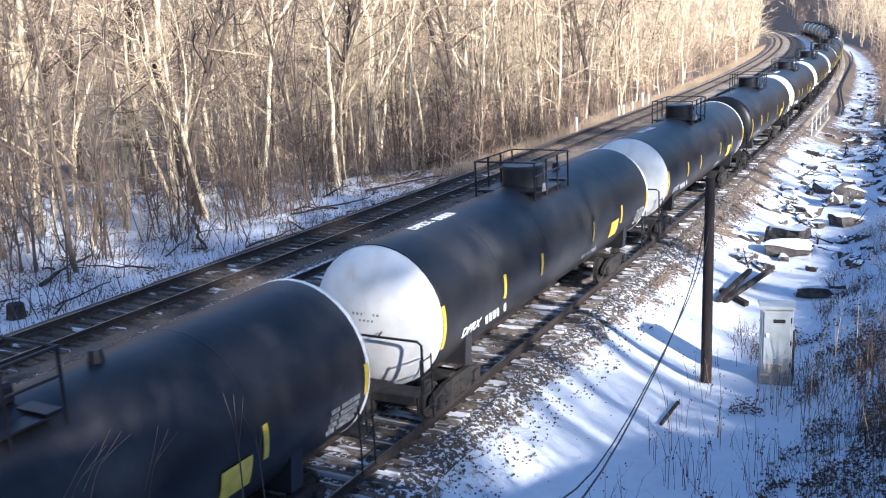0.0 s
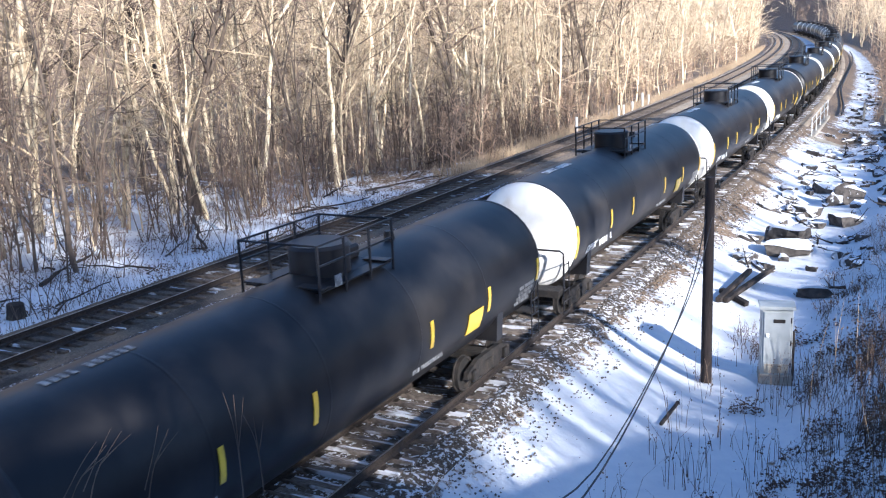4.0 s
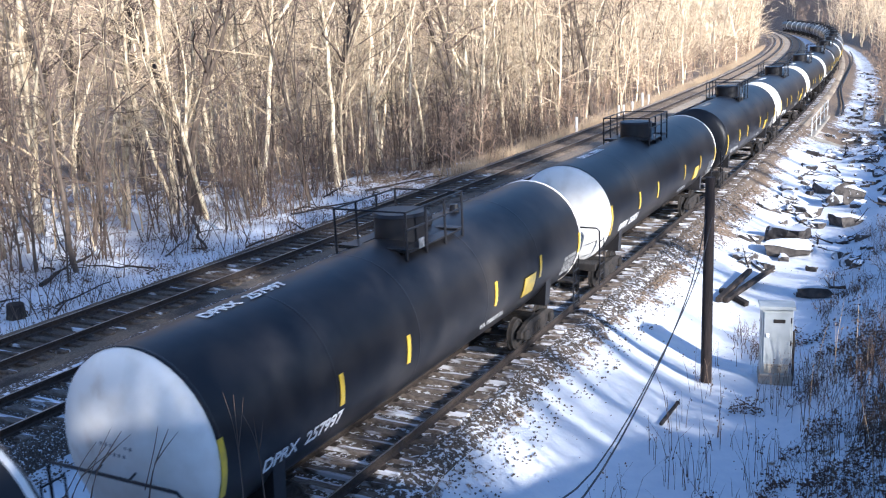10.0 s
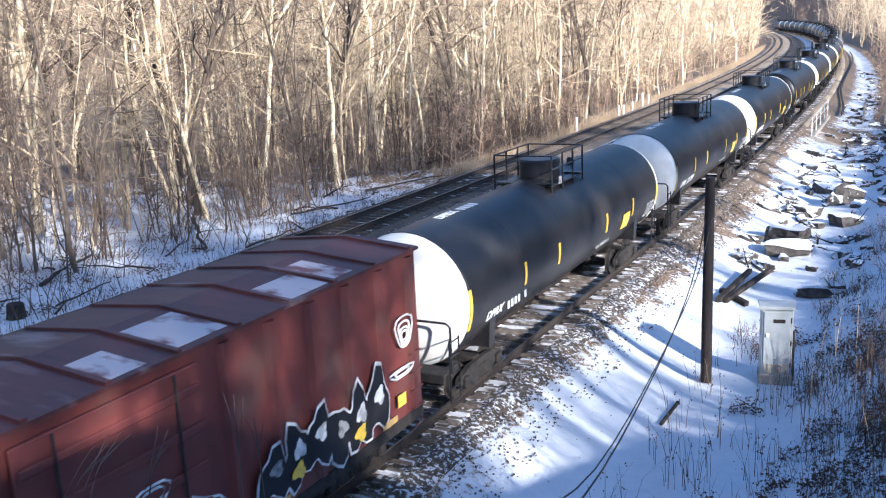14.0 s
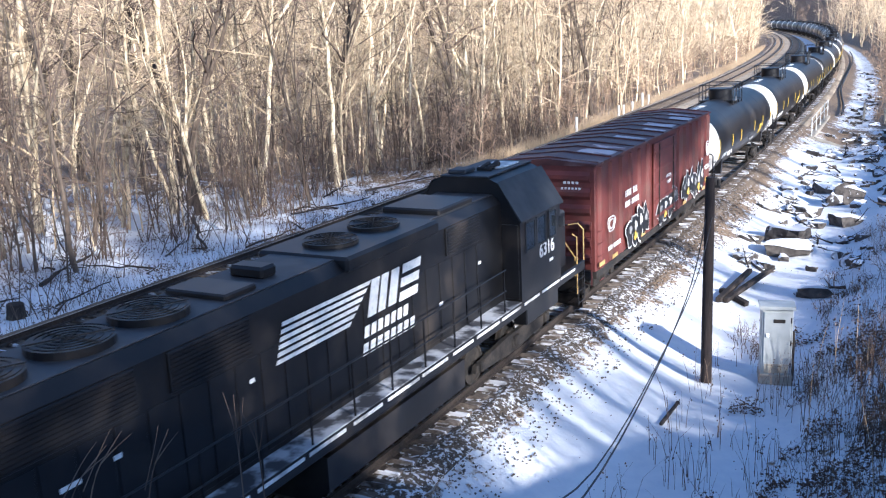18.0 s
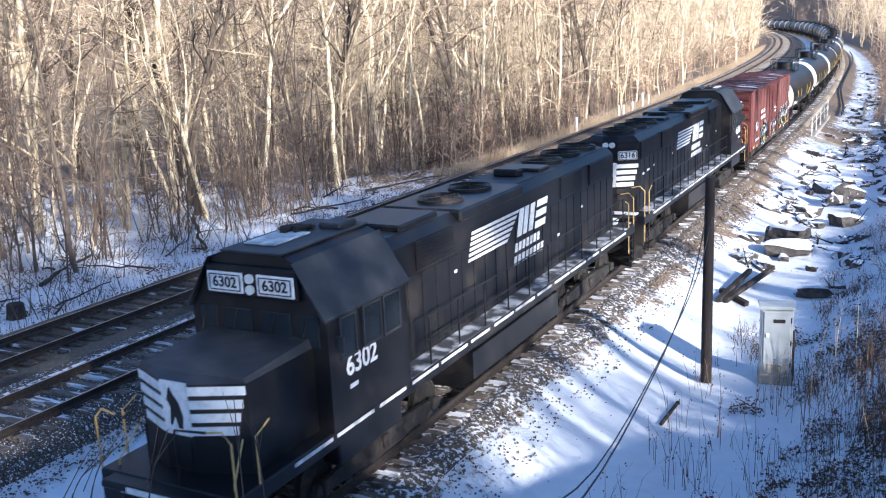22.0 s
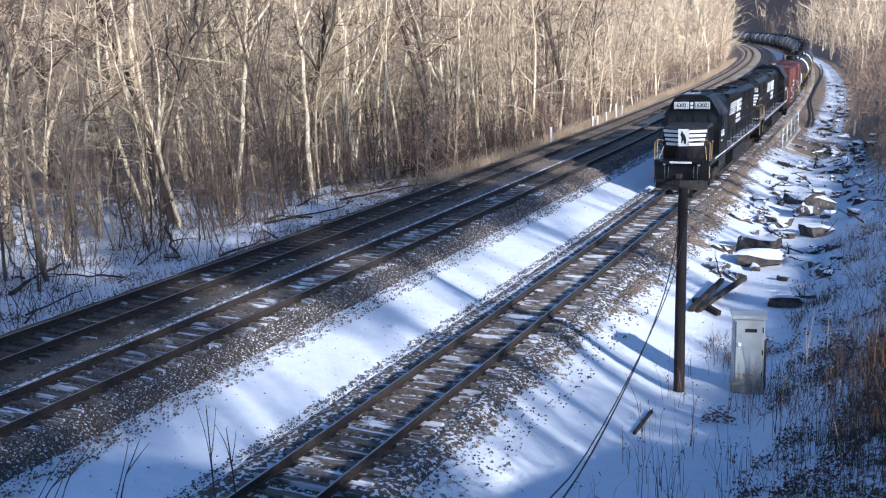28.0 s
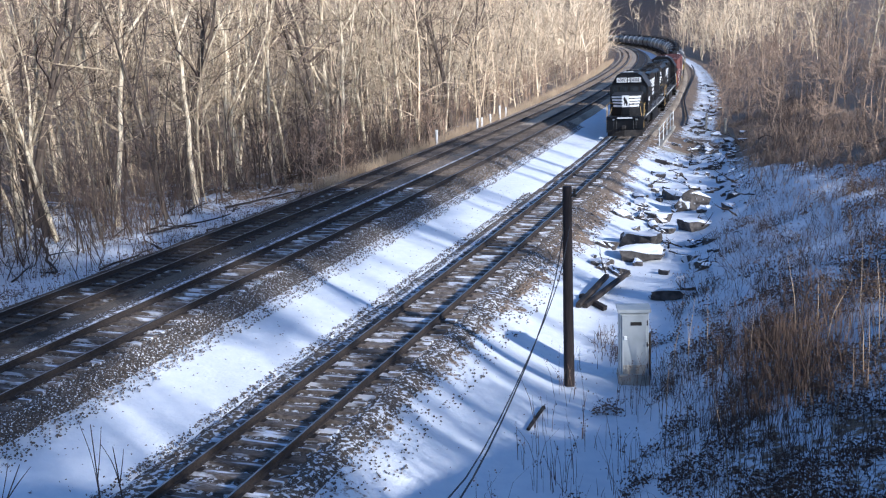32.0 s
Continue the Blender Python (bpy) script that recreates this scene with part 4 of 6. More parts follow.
def locomotive(number, reach=0.0):
    """reach: how much further the nose and the front platform stand out."""
    loco = tagged(new("locomotive"), "black six-axle diesel locomotive with white stripes and number " + number, "locomotive", "locomotives of the train")
    D = 1.66
    part("frame", Mesh().box((0, 0.35 + reach / 2, D - 0.16), (2.9, 20.3 + reach, 0.3), 0.03).box((0, 0, 1.25), (1.2, 17, 0.5), 0.05), MAT_LOCO, loco)
    for side in (-1, 1):
        for k in range(14):
            part("sill_stripe", Mesh().box((side * 1.462, -8.04 + k * 1.315, D - 0.09), (0.014, 1.23 - 0.12 * (k % 3), 0.065)), MAT_STRIPE, loco, "worn white stripe along the sill")
        part("walkway", Mesh().box((side * 1.22, -0.8, D + 0.012), (0.5, 16.2, 0.024), 0.004), MAT_WALK, loco, "chequered walkway dusted with snow")
    # long hood
    H = 0.97
    y0, y1 = -9.25, 5.75
    hood = Mesh().prism([(-H, D), (H, D), (H, 4.18), (H - 0.20, 4.38), (-H + 0.20, 4.38), (-H, 4.18)], y0 + 0.42, y1, 1)
    hood.prism([(-H, y0 + 0.43), (-H, y0 + 0.40), (-0.28, y0), (0.28, y0), (H, y0 + 0.40), (H, y0 + 0.43)], D, 4.18, 2)
    hood.loft([[(-H, y0 + 0.43, 4.18), (-H, y0 + 0.40, 4.18), (-0.28, y0, 4.18), (0.28, y0, 4.18), (H, y0 + 0.40, 4.18), (H, y0 + 0.43, 4.18)],
               [(-H + 0.2, y0 + 0.43, 4.378), (-H + 0.2, y0 + 0.48, 4.378), (-0.28, y0 + 0.16, 4.378), (0.28, y0 + 0.16, 4.378), (H - 0.2, y0 + 0.48, 4.378), (H - 0.2, y0 + 0.43, 4.378)]])
    hd = part("long_hood", hood, MAT_LOCO, loco, "black long hood with doors and louvres")
    part("hood_roof", Mesh().box((0, (y0 + y1) / 2 + 0.28, 4.39), (2 * H - 0.46, y1 - y0 - 0.66, 0.03), 0.01), MAT_LOCOROOF, loco, "dusty grey hood roof")
    for side in (-1, 1):
        for k in range(22):
            y = y0 + 0.78 + k * 0.62
            part("hood_door", Mesh().box((side * (H + 0.006), y, 2.62), (0.026, 0.56, 1.7), 0.008), MAT_LOCO, hd)
        for y, w in ((-7.6, 2.3), (-4.9, 1.8), (3.6, 1.7)):
            g = part("intake_grille", Mesh().box((side * (H + 0.02), y, 3.85), (0.05, w, 0.62), 0.01), MAT_LOCO, hd, "dark louvred intake grille")
            for k in range(9):
                part("louvre", Mesh().box((side * (H + 0.05), y, 3.58 + k * 0.065), (0.03, w - 0.06, 0.02)), MAT_LOCO, g)
    # roof: dynamic brake blister, fans, exhaust
    part("brake_blister", Mesh().box((0, 0.6, 4.30), (2 * H + 0.16, 3.6, 0.3), 0.06), MAT_LOCO, loco)
    for y, r in ((-8.1, 0.62), (-6.6, 0.62), (-5.1, 0.62), (-0.2, 0.56), (1.4, 0.56)):
        f = part("roof_fan", Mesh().tube([(0, y, 4.38), (0, y, 4.52)], r, 24), MAT_LOCO, loco, "round roof fan housing")
        for k in range(1, 6):
            part("guard_ring", Mesh().tube([(0, y, 4.53), (0, y, 4.55)], r * 0.19 * k, 20, caps=False), MAT_LOCO, f)
        for k in range(3):
            a = math.pi * k / 3
            part("guard_bar", Mesh().tube([(r * math.cos(a), y + r * math.sin(a), 4.54), (-r * math.cos(a), y - r * math.sin(a), 4.54)], 0.012, 4), MAT_UNDER, f)
    part("exhaust_housing", Mesh().box((0, -2.6, 4.5), (0.75, 0.42, 0.22), 0.05), MAT_LOCO, loco, "sooty exhaust stack")
    part("inertial_hatch", Mesh().box((0, 3.8, 4.46), (1.5, 1.7, 0.16), 0.04), MAT_LOCO, loco)
    part("equipment_hatch", Mesh().box((0, -3.7, 4.45), (1.3, 0.8, 0.12), 0.03), MAT_LOCO, loco)
    # emblem on both hood sides: six stripes, heavy slanted blocks, two lines of bars
    for side in (-1, 1):
        x = side * (H + 0.035)

        def out(pts):
            return [(p if side > 0 else -1.37 - p, q) for p, q in pts]
        for k in range(6):
            z = 3.14 + k * 0.122
            a, b = -3.42 + 0.045 * k, -1.22 + 0.15 * k
            part("emblem_stripe", Mesh().prism(out([(a, z), (b, z), (b + 0.09, z + 0.07), (a + 0.03, z + 0.07)]), x - 0.006, x + 0.006, 0), MAT_MARK, loco, "slanting white stripe")
        # a plain slanted emblem: upright blocks and stacked bars, no letters
        for pts in (((-0.58, 3.12), (-0.28, 3.12), (-0.06, 3.82), (-0.36, 3.82)), ((-0.20, 3.12), (0.06, 3.12), (0.28, 3.82), (0.02, 3.82)), ((0.18, 3.12), (0.48, 3.12), (0.70, 3.82), (0.40, 3.82)),
                    ((0.62, 3.10), (1.36, 3.10), (1.41, 3.28), (0.67, 3.28)), ((0.70, 3.38), (1.44, 3.38), (1.49, 3.56), (0.75, 3.56)), ((0.80, 3.65), (1.54, 3.65), (1.59, 3.83), (0.85, 3.83))):
            part("emblem_block", Mesh().prism(out(pts), x - 0.006, x + 0.006, 0), MAT_MARK, loco, "heavy slanted white block")
        for z, a, b, n in ((2.86, -0.76, 0.98, 7), (2.53, -0.84, 1.22, 8)):
            for k in range(n):
                y = a + (k + 0.5) * (b - a) / n
                w = (b - a) / n * 0.7
                for lo, hi in ((-0.5, 0.42),):
                    bar = Mesh().prism(out([(y + w * lo - 0.02, z - 0.11), (y + w * hi - 0.02, z - 0.11), (y + w * hi + 0.03, z + 0.11), (y + w * lo + 0.03, z + 0.11)]), x - 0.005, x + 0.005, 0)
                    part("emblem_bar", bar, MAT_MARK, loco, "plain white lettering bar")
        for y, z, w in ((-8.35, 2.95, 0.2), (-7.7, 3.0, 0.34), (-6.9, 3.05, 0.14), (-4.05, 3.1, 0.12), (2.4, 2.55, 0.16), (4.4, 3.0, 0.14)):
            part("hood_label", Mesh().box((side * (H + 0.024), y if side > 0 else -1.37 - y, z), (0.012, w, 0.07)), MAT_MARK, loco, "small white notice label")
    # thin worn-white slab lying across the rear deck
    part("deck_snow", Mesh().box((0.1, -9.52, D + 0.02), (2.0, 0.36, 0.05), 0.02), MAT_STRIPE, loco, "thin white slab on the rear deck")
    # end of the long hood
    stripes_plate(loco, y0 - 0.02, -1, 2.57, 0.88, 0.28, H, 0.40)
    for side in (-1, 1):
        turned = Matrix.Translation((side * 0.615, y0 + 0.18, 3.70)) @ Matrix.Rotation(side * math.atan2(0.40, 0.69), 4, "Z")
        nbp = part("number_board", Mesh().box((0, 0, 0), (0.70, 0.06, 0.32), 0.06), MAT_MARK, loco, "white number board")
        nbp.matrix_basis = turned
        letters("board_number", number, 0.27, MAT_LOCO, nbp, pose(0, -0.034, 0, 90, 0, 0), "dark digits " + number)
        part("board_border", border(0.62, 0.26, -0.034), MAT_LOCO, nbp, "thin dark border line")
    for xx in (-0.12, 0.12):
        part("headlight", Mesh().tube([(xx, y0, 4.08), (xx, y0 - 0.1, 4.08)], 0.1, 14), MAT_LAMP, loco, "round headlight lens")
    # cab
    cy0, cy1, CW = 5.75, 8.45, 1.48
    cab = Mesh().prism([(-CW, D), (CW, D), (CW, 3.72), (0.92, 4.66), (0.62, 4.80), (-0.62, 4.80), (-0.92, 4.66), (-CW, 3.72)], cy0, cy1, 1)
    cb = part("cab", cab, MAT_LOCO, loco, "black crew cab")
    for side in (-1, 1):
        rf = Mesh().prism([(side * CW, 3.745), (side * 0.935, 4.68), (side * 0.92, 4.705), (side * (CW + 0.06), 3.745), (side * (CW + 0.06), 3.70)], cy0 - 0.05, cy1 + 0.12, 1)
        part("sloping_roof_panel", rf, MAT_LOCOROOF, cb, "grey-blue sloping cab roof panel")
        for y, w in ((6.35, 0.55), (7.05, 0.55), (7.85, 0.45)):
            wd = part("side_window", Mesh().box((side * (CW + 0.004), y, 3.28), (0.03, w, 0.68), 0.01), MAT_GLASS, cb, "dark cab side window")
            fr = Mesh().box((side * (CW + 0.015), y, 3.65), (0.04, w + 0.08, 0.05)).box((side * (CW + 0.015), y, 2.91), (0.04, w + 0.08, 0.05))
            fr.box((side * (CW + 0.015), y - w / 2 - 0.02, 3.28), (0.04, 0.045, 0.7)).box((side * (CW + 0.015), y + w / 2 + 0.02, 3.28), (0.04, 0.045, 0.7))
            part("window_frame", fr, MAT_LOCOROOF, wd)
        m = pose(side * (CW + 0.008), 7.45, 2.70, 90, 0, 90 * side)
        letters("cab_number", number, 0.52, MAT_MARK, loco, m, "white cab number " + number)
        part("cab_number_bar", Mesh().box((side * (CW + 0.006), 7.75, 2.32), (0.01, 0.26, 0.08)), MAT_MARK, loco)
        part("cab_door", Mesh().box((side * 1.2, cy0 - 0.015, 2.7), (0.45, 0.04, 1.9), 0.01), MAT_LOCO, cb)
        part("mirror", Mesh().box((side * (CW + 0.12), 8.25, 3.25), (0.16, 0.03, 0.3), 0.01), MAT_LOCOROOF, cb)
    part("cab_roof", Mesh().box((0, (cy0 + cy1) / 2, 4.82), (1.35, cy1 - cy0 + 0.1, 0.04), 0.01), MAT_LOCOROOF, cb, "dusty flat cab roof")
    part("air_horn", Mesh().tube([(0.25, 6.6, 4.92), (0.25, 7.2, 4.94)], [0.03, 0.09], 10).tube([(0.05, 6.6, 4.92), (0.05, 7.1, 4.94)], [0.03, 0.07], 10).box((0.15, 6.6, 4.88), (0.4, 0.1, 0.1), 0.02), MAT_UNDER, cb)
    part("antenna_box", Mesh().box((-0.3, 6.2, 4.89), (0.5, 0.6, 0.12), 0.03), MAT_LOCOROOF, cb)
    part("roof_snow", Mesh().box((0.15, 7.5, 4.86), (0.7, 1.1, 0.04), 0.015), MAT_STRIPE, cb, "crust of snow on the cab roof")
    # cab front: number boards with headlights between, windscreens
    part("headlight_brow", Mesh().box((0, cy1 + 0.05, 4.30), (2.0, 0.12, 0.56), 0.03), MAT_LOCO, cb)
    for xx in (-0.55, 0.55):
        nbp = part("number_board", Mesh().box((0, 0, 0), (0.80, 0.04, 0.38), 0.015), MAT_MARK, cb, "white number board")
        nbp.matrix_basis = pose(xx, cy1 + 0.12, 4.27, 0, 0, 180)
        letters("board_number", number, 0.27, MAT_LOCO, nbp, pose(0, -0.024, 0, 90, 0, 0), "dark digits " + number)
        part("board_border", border(0.68, 0.28, -0.024), MAT_LOCO, nbp, "thin dark border line")
    for z in (4.17, 4.37):
        part("headlight", Mesh().tube([(0, cy1 + 0.05, z), (0, cy1 + 0.16, z)], 0.088, 14), MAT_LAMP, cb, "round headlight lens")
    for xx in (-1.12, -0.42, 0.42, 1.12):
        wdt = 0.42 if abs(xx) > 1 else 0.62
        wd = part("windscreen", Mesh().box((xx, cy1 + 0.01, 3.48), (wdt, 0.03, 0.58), 0.01), MAT_GLASS, cb, "dark windscreen pane")
        part("wiper", Mesh().tube([(xx, cy1 + 0.04, 3.75), (xx + 0.15, cy1 + 0.04, 3.3)], 0.012, 4), MAT_UNDER, wd)
    # nose
    F = 10.07 + reach
    plan = ((-1.15, cy1), (-1.15, F - 0.38), (-0.30, F), (0.30, F), (1.15, F - 0.38), (1.15, cy1))
    part("nose", Mesh().prism(plan, D, 3.20, 2), MAT_LOCO, loco, "short black nose")
    part("nose_top", Mesh().loft([[(x, y, 3.20) for x, y in plan], [(x * 0.95, min(y, y * 0.2 + (F - 0.35) * 0.8) if y > cy1 else y, 3.36 if y == cy1 else 3.27) for x, y in plan]]), MAT_LOCOROOF, loco, "dusty grey nose top")
    part("nose_door", Mesh().box((0.0, F + 0.005, 2.0), (0.5, 0.03, 0.55), 0.02), MAT_LOCO, loco)
    stripes_plate(loco, F + 0.015, 1, 2.32, 0.90, 0.30, 1.15, 0.38)
    for side in (-1, 1):
        part("nose_rail", Mesh().tube([(side * 1.08, F - 0.25, 2.3), (side * 1.22, F + 0.2, 1.75), (side * 1.22, F + 0.22, 1.1)], 0.018, 6), MAT_CREAM, loco, "faded yellow slanting grab rail")
    # front and rear ends
    for way in (-1, 1):
        y = way * 9.75 + (0.75 + reach if way > 0 else 0)
        e = 0.75 + reach if way > 0 else 0.0
        part("anticlimber", Mesh().box((0, y + way * 0.1, D - 0.10), (2.3, 0.36, 0.14), 0.03), MAT_LOCO, loco)
        part("edge_stripe", Mesh().box((0, y + way * 0.286, D - 0.10), (1.15, 0.012, 0.10)), MAT_MARK, loco, "white end stripe")
        pil = Mesh().box((0, y - way * 0.02, 1.05), (2.8, 0.12, 0.95), 0.02)
        part("pilot", pil, MAT_LOCO, loco)
        plow = Mesh().loft([[(-1.35, y, 0.62), (0, y + way * 0.32, 0.62), (1.35, y, 0.62), (1.35, y - 0.04 * way, 0.62), (0, y + way * 0.26, 0.62), (-1.35, y - 0.04 * way, 0.62)],
                            [(-1.35, y + way * 0.05, 0.14), (0, y + way * 0.5, 0.14), (1.35, y + way * 0.05, 0.14), (1.35, y, 0.14), (0, y + way * 0.44, 0.14), (-1.35, y, 0.14)]])
        part("snow_plow", plow, MAT_UNDER, loco, "grimy V-shaped snow plow")
        coupler(loco, y + way * 0.1, way)
        for xx in (-0.85, -0.65, 0.65, 0.85):
            part("mu_hose", Mesh().tube([(xx, y + way * 0.08, 1.35), (xx, y + way * 0.24, 1.0), (xx, y + way * 0.14, 0.7)], 0.025, 6), MAT_RUBBER, loco)
        for xx in (-0.55, 0.55):
            part("ditch_light", Mesh().tube([(xx * 1.6, y, 1.45), (xx * 1.6, y + way * 0.1, 1.45)], 0.09, 12), MAT_LAMP, loco, "round ditch light")
        for side in (-1, 1):
            st = Mesh()
            for z in (0.45, 0.8, 1.15, 1.45):
                st.box((side * 1.28, way * (9.45 + e), z), (0.32, 0.5, 0.03), 0.005)
            for dy in (9.2, 9.7):
                st.box((side * 1.43, way * (dy + e), 0.95), (0.03, 0.04, 1.1))
            part("step", st, MAT_LOCO, loco, "black corner steps")
            part("grab_rail", Mesh().tube([(side * 1.42, way * (9.72 + e), 0.75), (side * 1.42, way * (9.72 + e), 2.55), (side * 1.25, way * (9.72 + e), 2.72), (side * 0.95, way * (9.72 + e), 2.66)], 0.018, 6), MAT_CREAM, loco, "faded yellow corner grab rail")
            part("grab_rail", Mesh().tube([(side * 1.42, way * (9.15 + e), 0.75), (side * 1.42, way * (9.15 + e), 2.45), (side * 1.42, way * (8.8 + e), 2.6)], 0.018, 6), MAT_CREAM, loco, "faded yellow corner grab rail")
            part("end_rail", Mesh().tube([(side * 0.3, way * (9.72 + e), D), (side * 0.3, way * (9.72 + e), 2.6), (side * 0.95, way * (9.72 + e), 2.66)], 0.022, 6), MAT_LOCO, loco)
    for side in (-1, 1):
        for k in range(11):
            y = -8.5 + k * 1.33
            part("stanchion", Mesh().tube([(side * 1.43, y, D - 0.1), (side * 1.43, y, 2.72)], 0.022, 5), MAT_LOCO, loco)
        for z in (2.2, 2.72):
            part("handrail", Mesh().tube([(side * 1.43, -8.8, z), (side * 1.43, 4.9, z)], 0.02, 5), MAT_LOCO, loco)
    # fuel tank, air tanks, trucks
    ft = Mesh().prism([(-1.35, 0.55), (-1.0, 0.28), (1.0, 0.28), (1.35, 0.55), (1.35, 1.2), (-1.35, 1.2)], -2.7, 2.7, 1)
    part("fuel_tank", ft, MAT_LOCO, loco, "black fuel tank")
    for side in (-1, 1):
        part("air_reservoir", Mesh().tube([(side * 1.15, -2.5, 1.32), (side * 1.15, 2.5, 1.32)], 0.17, 12), MAT_LOCO, loco)
        part("battery_box", Mesh().box((side * 1.25, 7.2, 1.2), (0.4, 2.2, 0.5), 0.03), MAT_LOCO, loco)
    for way in (-1, 1):
        truck(loco, way * 6.2, (-2.05, 0.0, 2.05), 2.05, 0.51)
    return loco


def border(w, h, y):
    """A thin rectangular line round a board."""
    m = Mesh()
    for z in (-h / 2, h / 2):
        m.box((0, y, z), (w, 0.008, 0.018))
    for x in (-w / 2, w / 2):
        m.box((x, y, 0), (0.018, 0.008, h - 0.018))
    return m


def stripes_plate(loco, y, way, z0, h, flat, half, depth):
    """White plate with a plain dark emblem on the flat middle of an end, and four stripes that go on round each slanting corner."""
    for side in (-1, 1):
        for k in range(4):
            z = z0 + (k + 0.1) * h / 4 + h * 0.08
            m = Mesh()
            rows = [(flat - 0.03, 0.0), (flat, 0.0), (half - 0.02 - 0.05 * (3 - k), depth * (1 - (0.02 + 0.05 * (3 - k)) / (half - flat)))]
            m.loft([[(side * a, y - way * b - 0.012, z - h * 0.08), (side * a, y - way * b + 0.012, z - h * 0.08),
                     (side * a, y - way * b + 0.012, z + h * 0.08), (side * a, y - way * b - 0.012, z + h * 0.08)] for a, b in rows])
            part("end_stripe", m, MAT_MARK, loco, "white horizontal end stripe")
    p = part("emblem_plate", Mesh().prism([(-flat + 0.01, z0), (flat - 0.05, z0), (flat - 0.01, z0 + h), (-flat + 0.05, z0 + h)], y - 0.014, y + 0.014, 1), MAT_MARK, loco, "white slanted emblem plate")
    e = Mesh().prism([(-0.12 * way, z0 + h * 0.12), (-0.04 * way, z0 + h * 0.14), (0.02 * way, z0 + h * 0.36), (0.10 * way, z0 + h * 0.16), (0.13 * way, z0 + h * 0.2), (0.10 * way, z0 + h * 0.5),
                      (0.17 * way, z0 + h * 0.66), (0.10 * way, z0 + h * 0.9), (0.02 * way, z0 + h * 0.76), (-0.08 * way, z0 + h * 0.62), (-0.15 * way, z0 + h * 0.36)], y + way * 0.014, y + way * 0.02, 1)
    part("emblem", e, MAT_LOCO, p, "plain dark emblem shape")


CARS = []      # thing, station at 0 s, turned end for end
loco_a, loco_b = locomotive("6316"), locomotive("6302", 0.55)
CARS += [(loco_a, -104.5, False), (loco_b, -125.3, True), (box_car(), -85.35, False)]
white_car, black_car, numbered = tank_car(True, 1), tank_car(False, 2), {1: tank_car(True, 1, "257997"), 2: tank_car(True, 1, "258351")}
FIRST, PITCH, TANKS = -75.75 + 7.8, 18.28, 23
BLACK_ENDED = (3, 7, 11, 12, 17)
for k in range(TANKS):
    proto = black_car if k in BLACK_ENDED else white_car
    if k in numbered:
        thing = numbered[k]
    elif k in (0, BLACK_ENDED[0]):
        thing = proto
    else:
        thing = copy_thing(proto, Matrix())
    CARS.append((thing, FIRST + PITCH * k, False))


# ---- trees ----
def limb(rng, mesh, p, way, length, r, segs, sides, bend, lift):
    """A tapering, wandering limb. Returns its points and ways."""
    pts, rads, ways = [p.copy()], [r], [way.copy()]
    for k in range(segs):
        way = (way + Vector((rng.gauss(0, bend), rng.gauss(0, bend), rng.gauss(0, bend) + lift))).normalized()
        p = p + way * (length / segs)
        pts.append(p.copy())
        ways.append(way.copy())
        rads.append(max(0.004, r * (1 - 0.80 * (k + 1) / segs)))
    mesh.tube(pts, rads, sides, caps=False)
    return pts, ways, rads


def tree_meshes(seed, height, radius, limbs, subs, twigs, mat, light=False, lean=0.03, first=0.3, fork=False, fine=0.013):
    """Trunk mesh and crown mesh of a bare tree, at its own foot."""
    rng = random.Random(seed)
    trunk, crown = Mesh(), Mesh()
    way = Vector((rng.gauss(0, lean), rng.gauss(0, lean), 1)).normalized()
    pts, ways, rads = limb(rng, trunk, Vector((0, 0, -0.25)), way, height, radius, 7 if light else 12, 3 if light else 7, 0.075, 0.04)
    stems = [(pts, ways, rads)]
    if fork:
        for _ in range(rng.choice((1, 2))):
            k = rng.randint(2, 6)
            a = rng.uniform(0, 6.28)
            w2 = (ways[k] + Vector((math.cos(a), math.sin(a), 0)) * rng.uniform(0.25, 0.55)).normalized()
            stems.append(limb(rng, trunk, pts[k], w2, height * rng.uniform(0.45, 0.65), rads[k] * 0.72, 8, 6, 0.08, 0.07))
    for n in range(limbs):
        pts, ways, rads = stems[0] if n % 3 else rng.choice(stems)
        f = rng.uniform(first, 0.97)
        i = min(int(f * (len(pts) - 1)), len(pts) - 2)
        t = f * (len(pts) - 1) - i
        p = pts[i].lerp(pts[i + 1], t)
        a = rng.uniform(0, 6.28)
        w = (Vector((math.cos(a), math.sin(a), 0)) * rng.uniform(0.5, 1.0) + Vector((0, 0, rng.uniform(0.12, 0.95)))).normalized()
        ln = height * rng.uniform(0.12, 0.38) * (1.15 - 0.6 * f)
        r = max(fine * 1.8, rads[i] * rng.uniform(0.22, 0.52))
        lp, lw, lr = limb(rng, crown, p, w, ln, r, 3 if light else 5, 3, 0.24, 0.05)
        for _ in range(subs):
            j = rng.randint(1, len(lp) - 2) if len(lp) > 2 else 1
            w2 = (lw[j] + Vector((rng.gauss(0, 0.7), rng.gauss(0, 0.7), rng.gauss(0.1, 0.5)))).normalized()
            sp, sw, sr = limb(rng, crown, lp[j], w2, ln * rng.uniform(0.3, 0.6), max(fine * 1.25, lr[j] * 0.6), 2 if light else 3, 3, 0.26, 0.04)
            for _ in range(twigs):
                q = rng.randint(0, len(sp) - 1)
                w3 = (sw[q] + Vector((rng.gauss(0, 0.8), rng.gauss(0, 0.8), rng.gauss(0.05, 0.6)))).normalized()
                limb(rng, crown, sp[q], w3, ln * rng.uniform(0.15, 0.35), fine, 2, 3, 0.15, 0.05)
    return trunk, crown


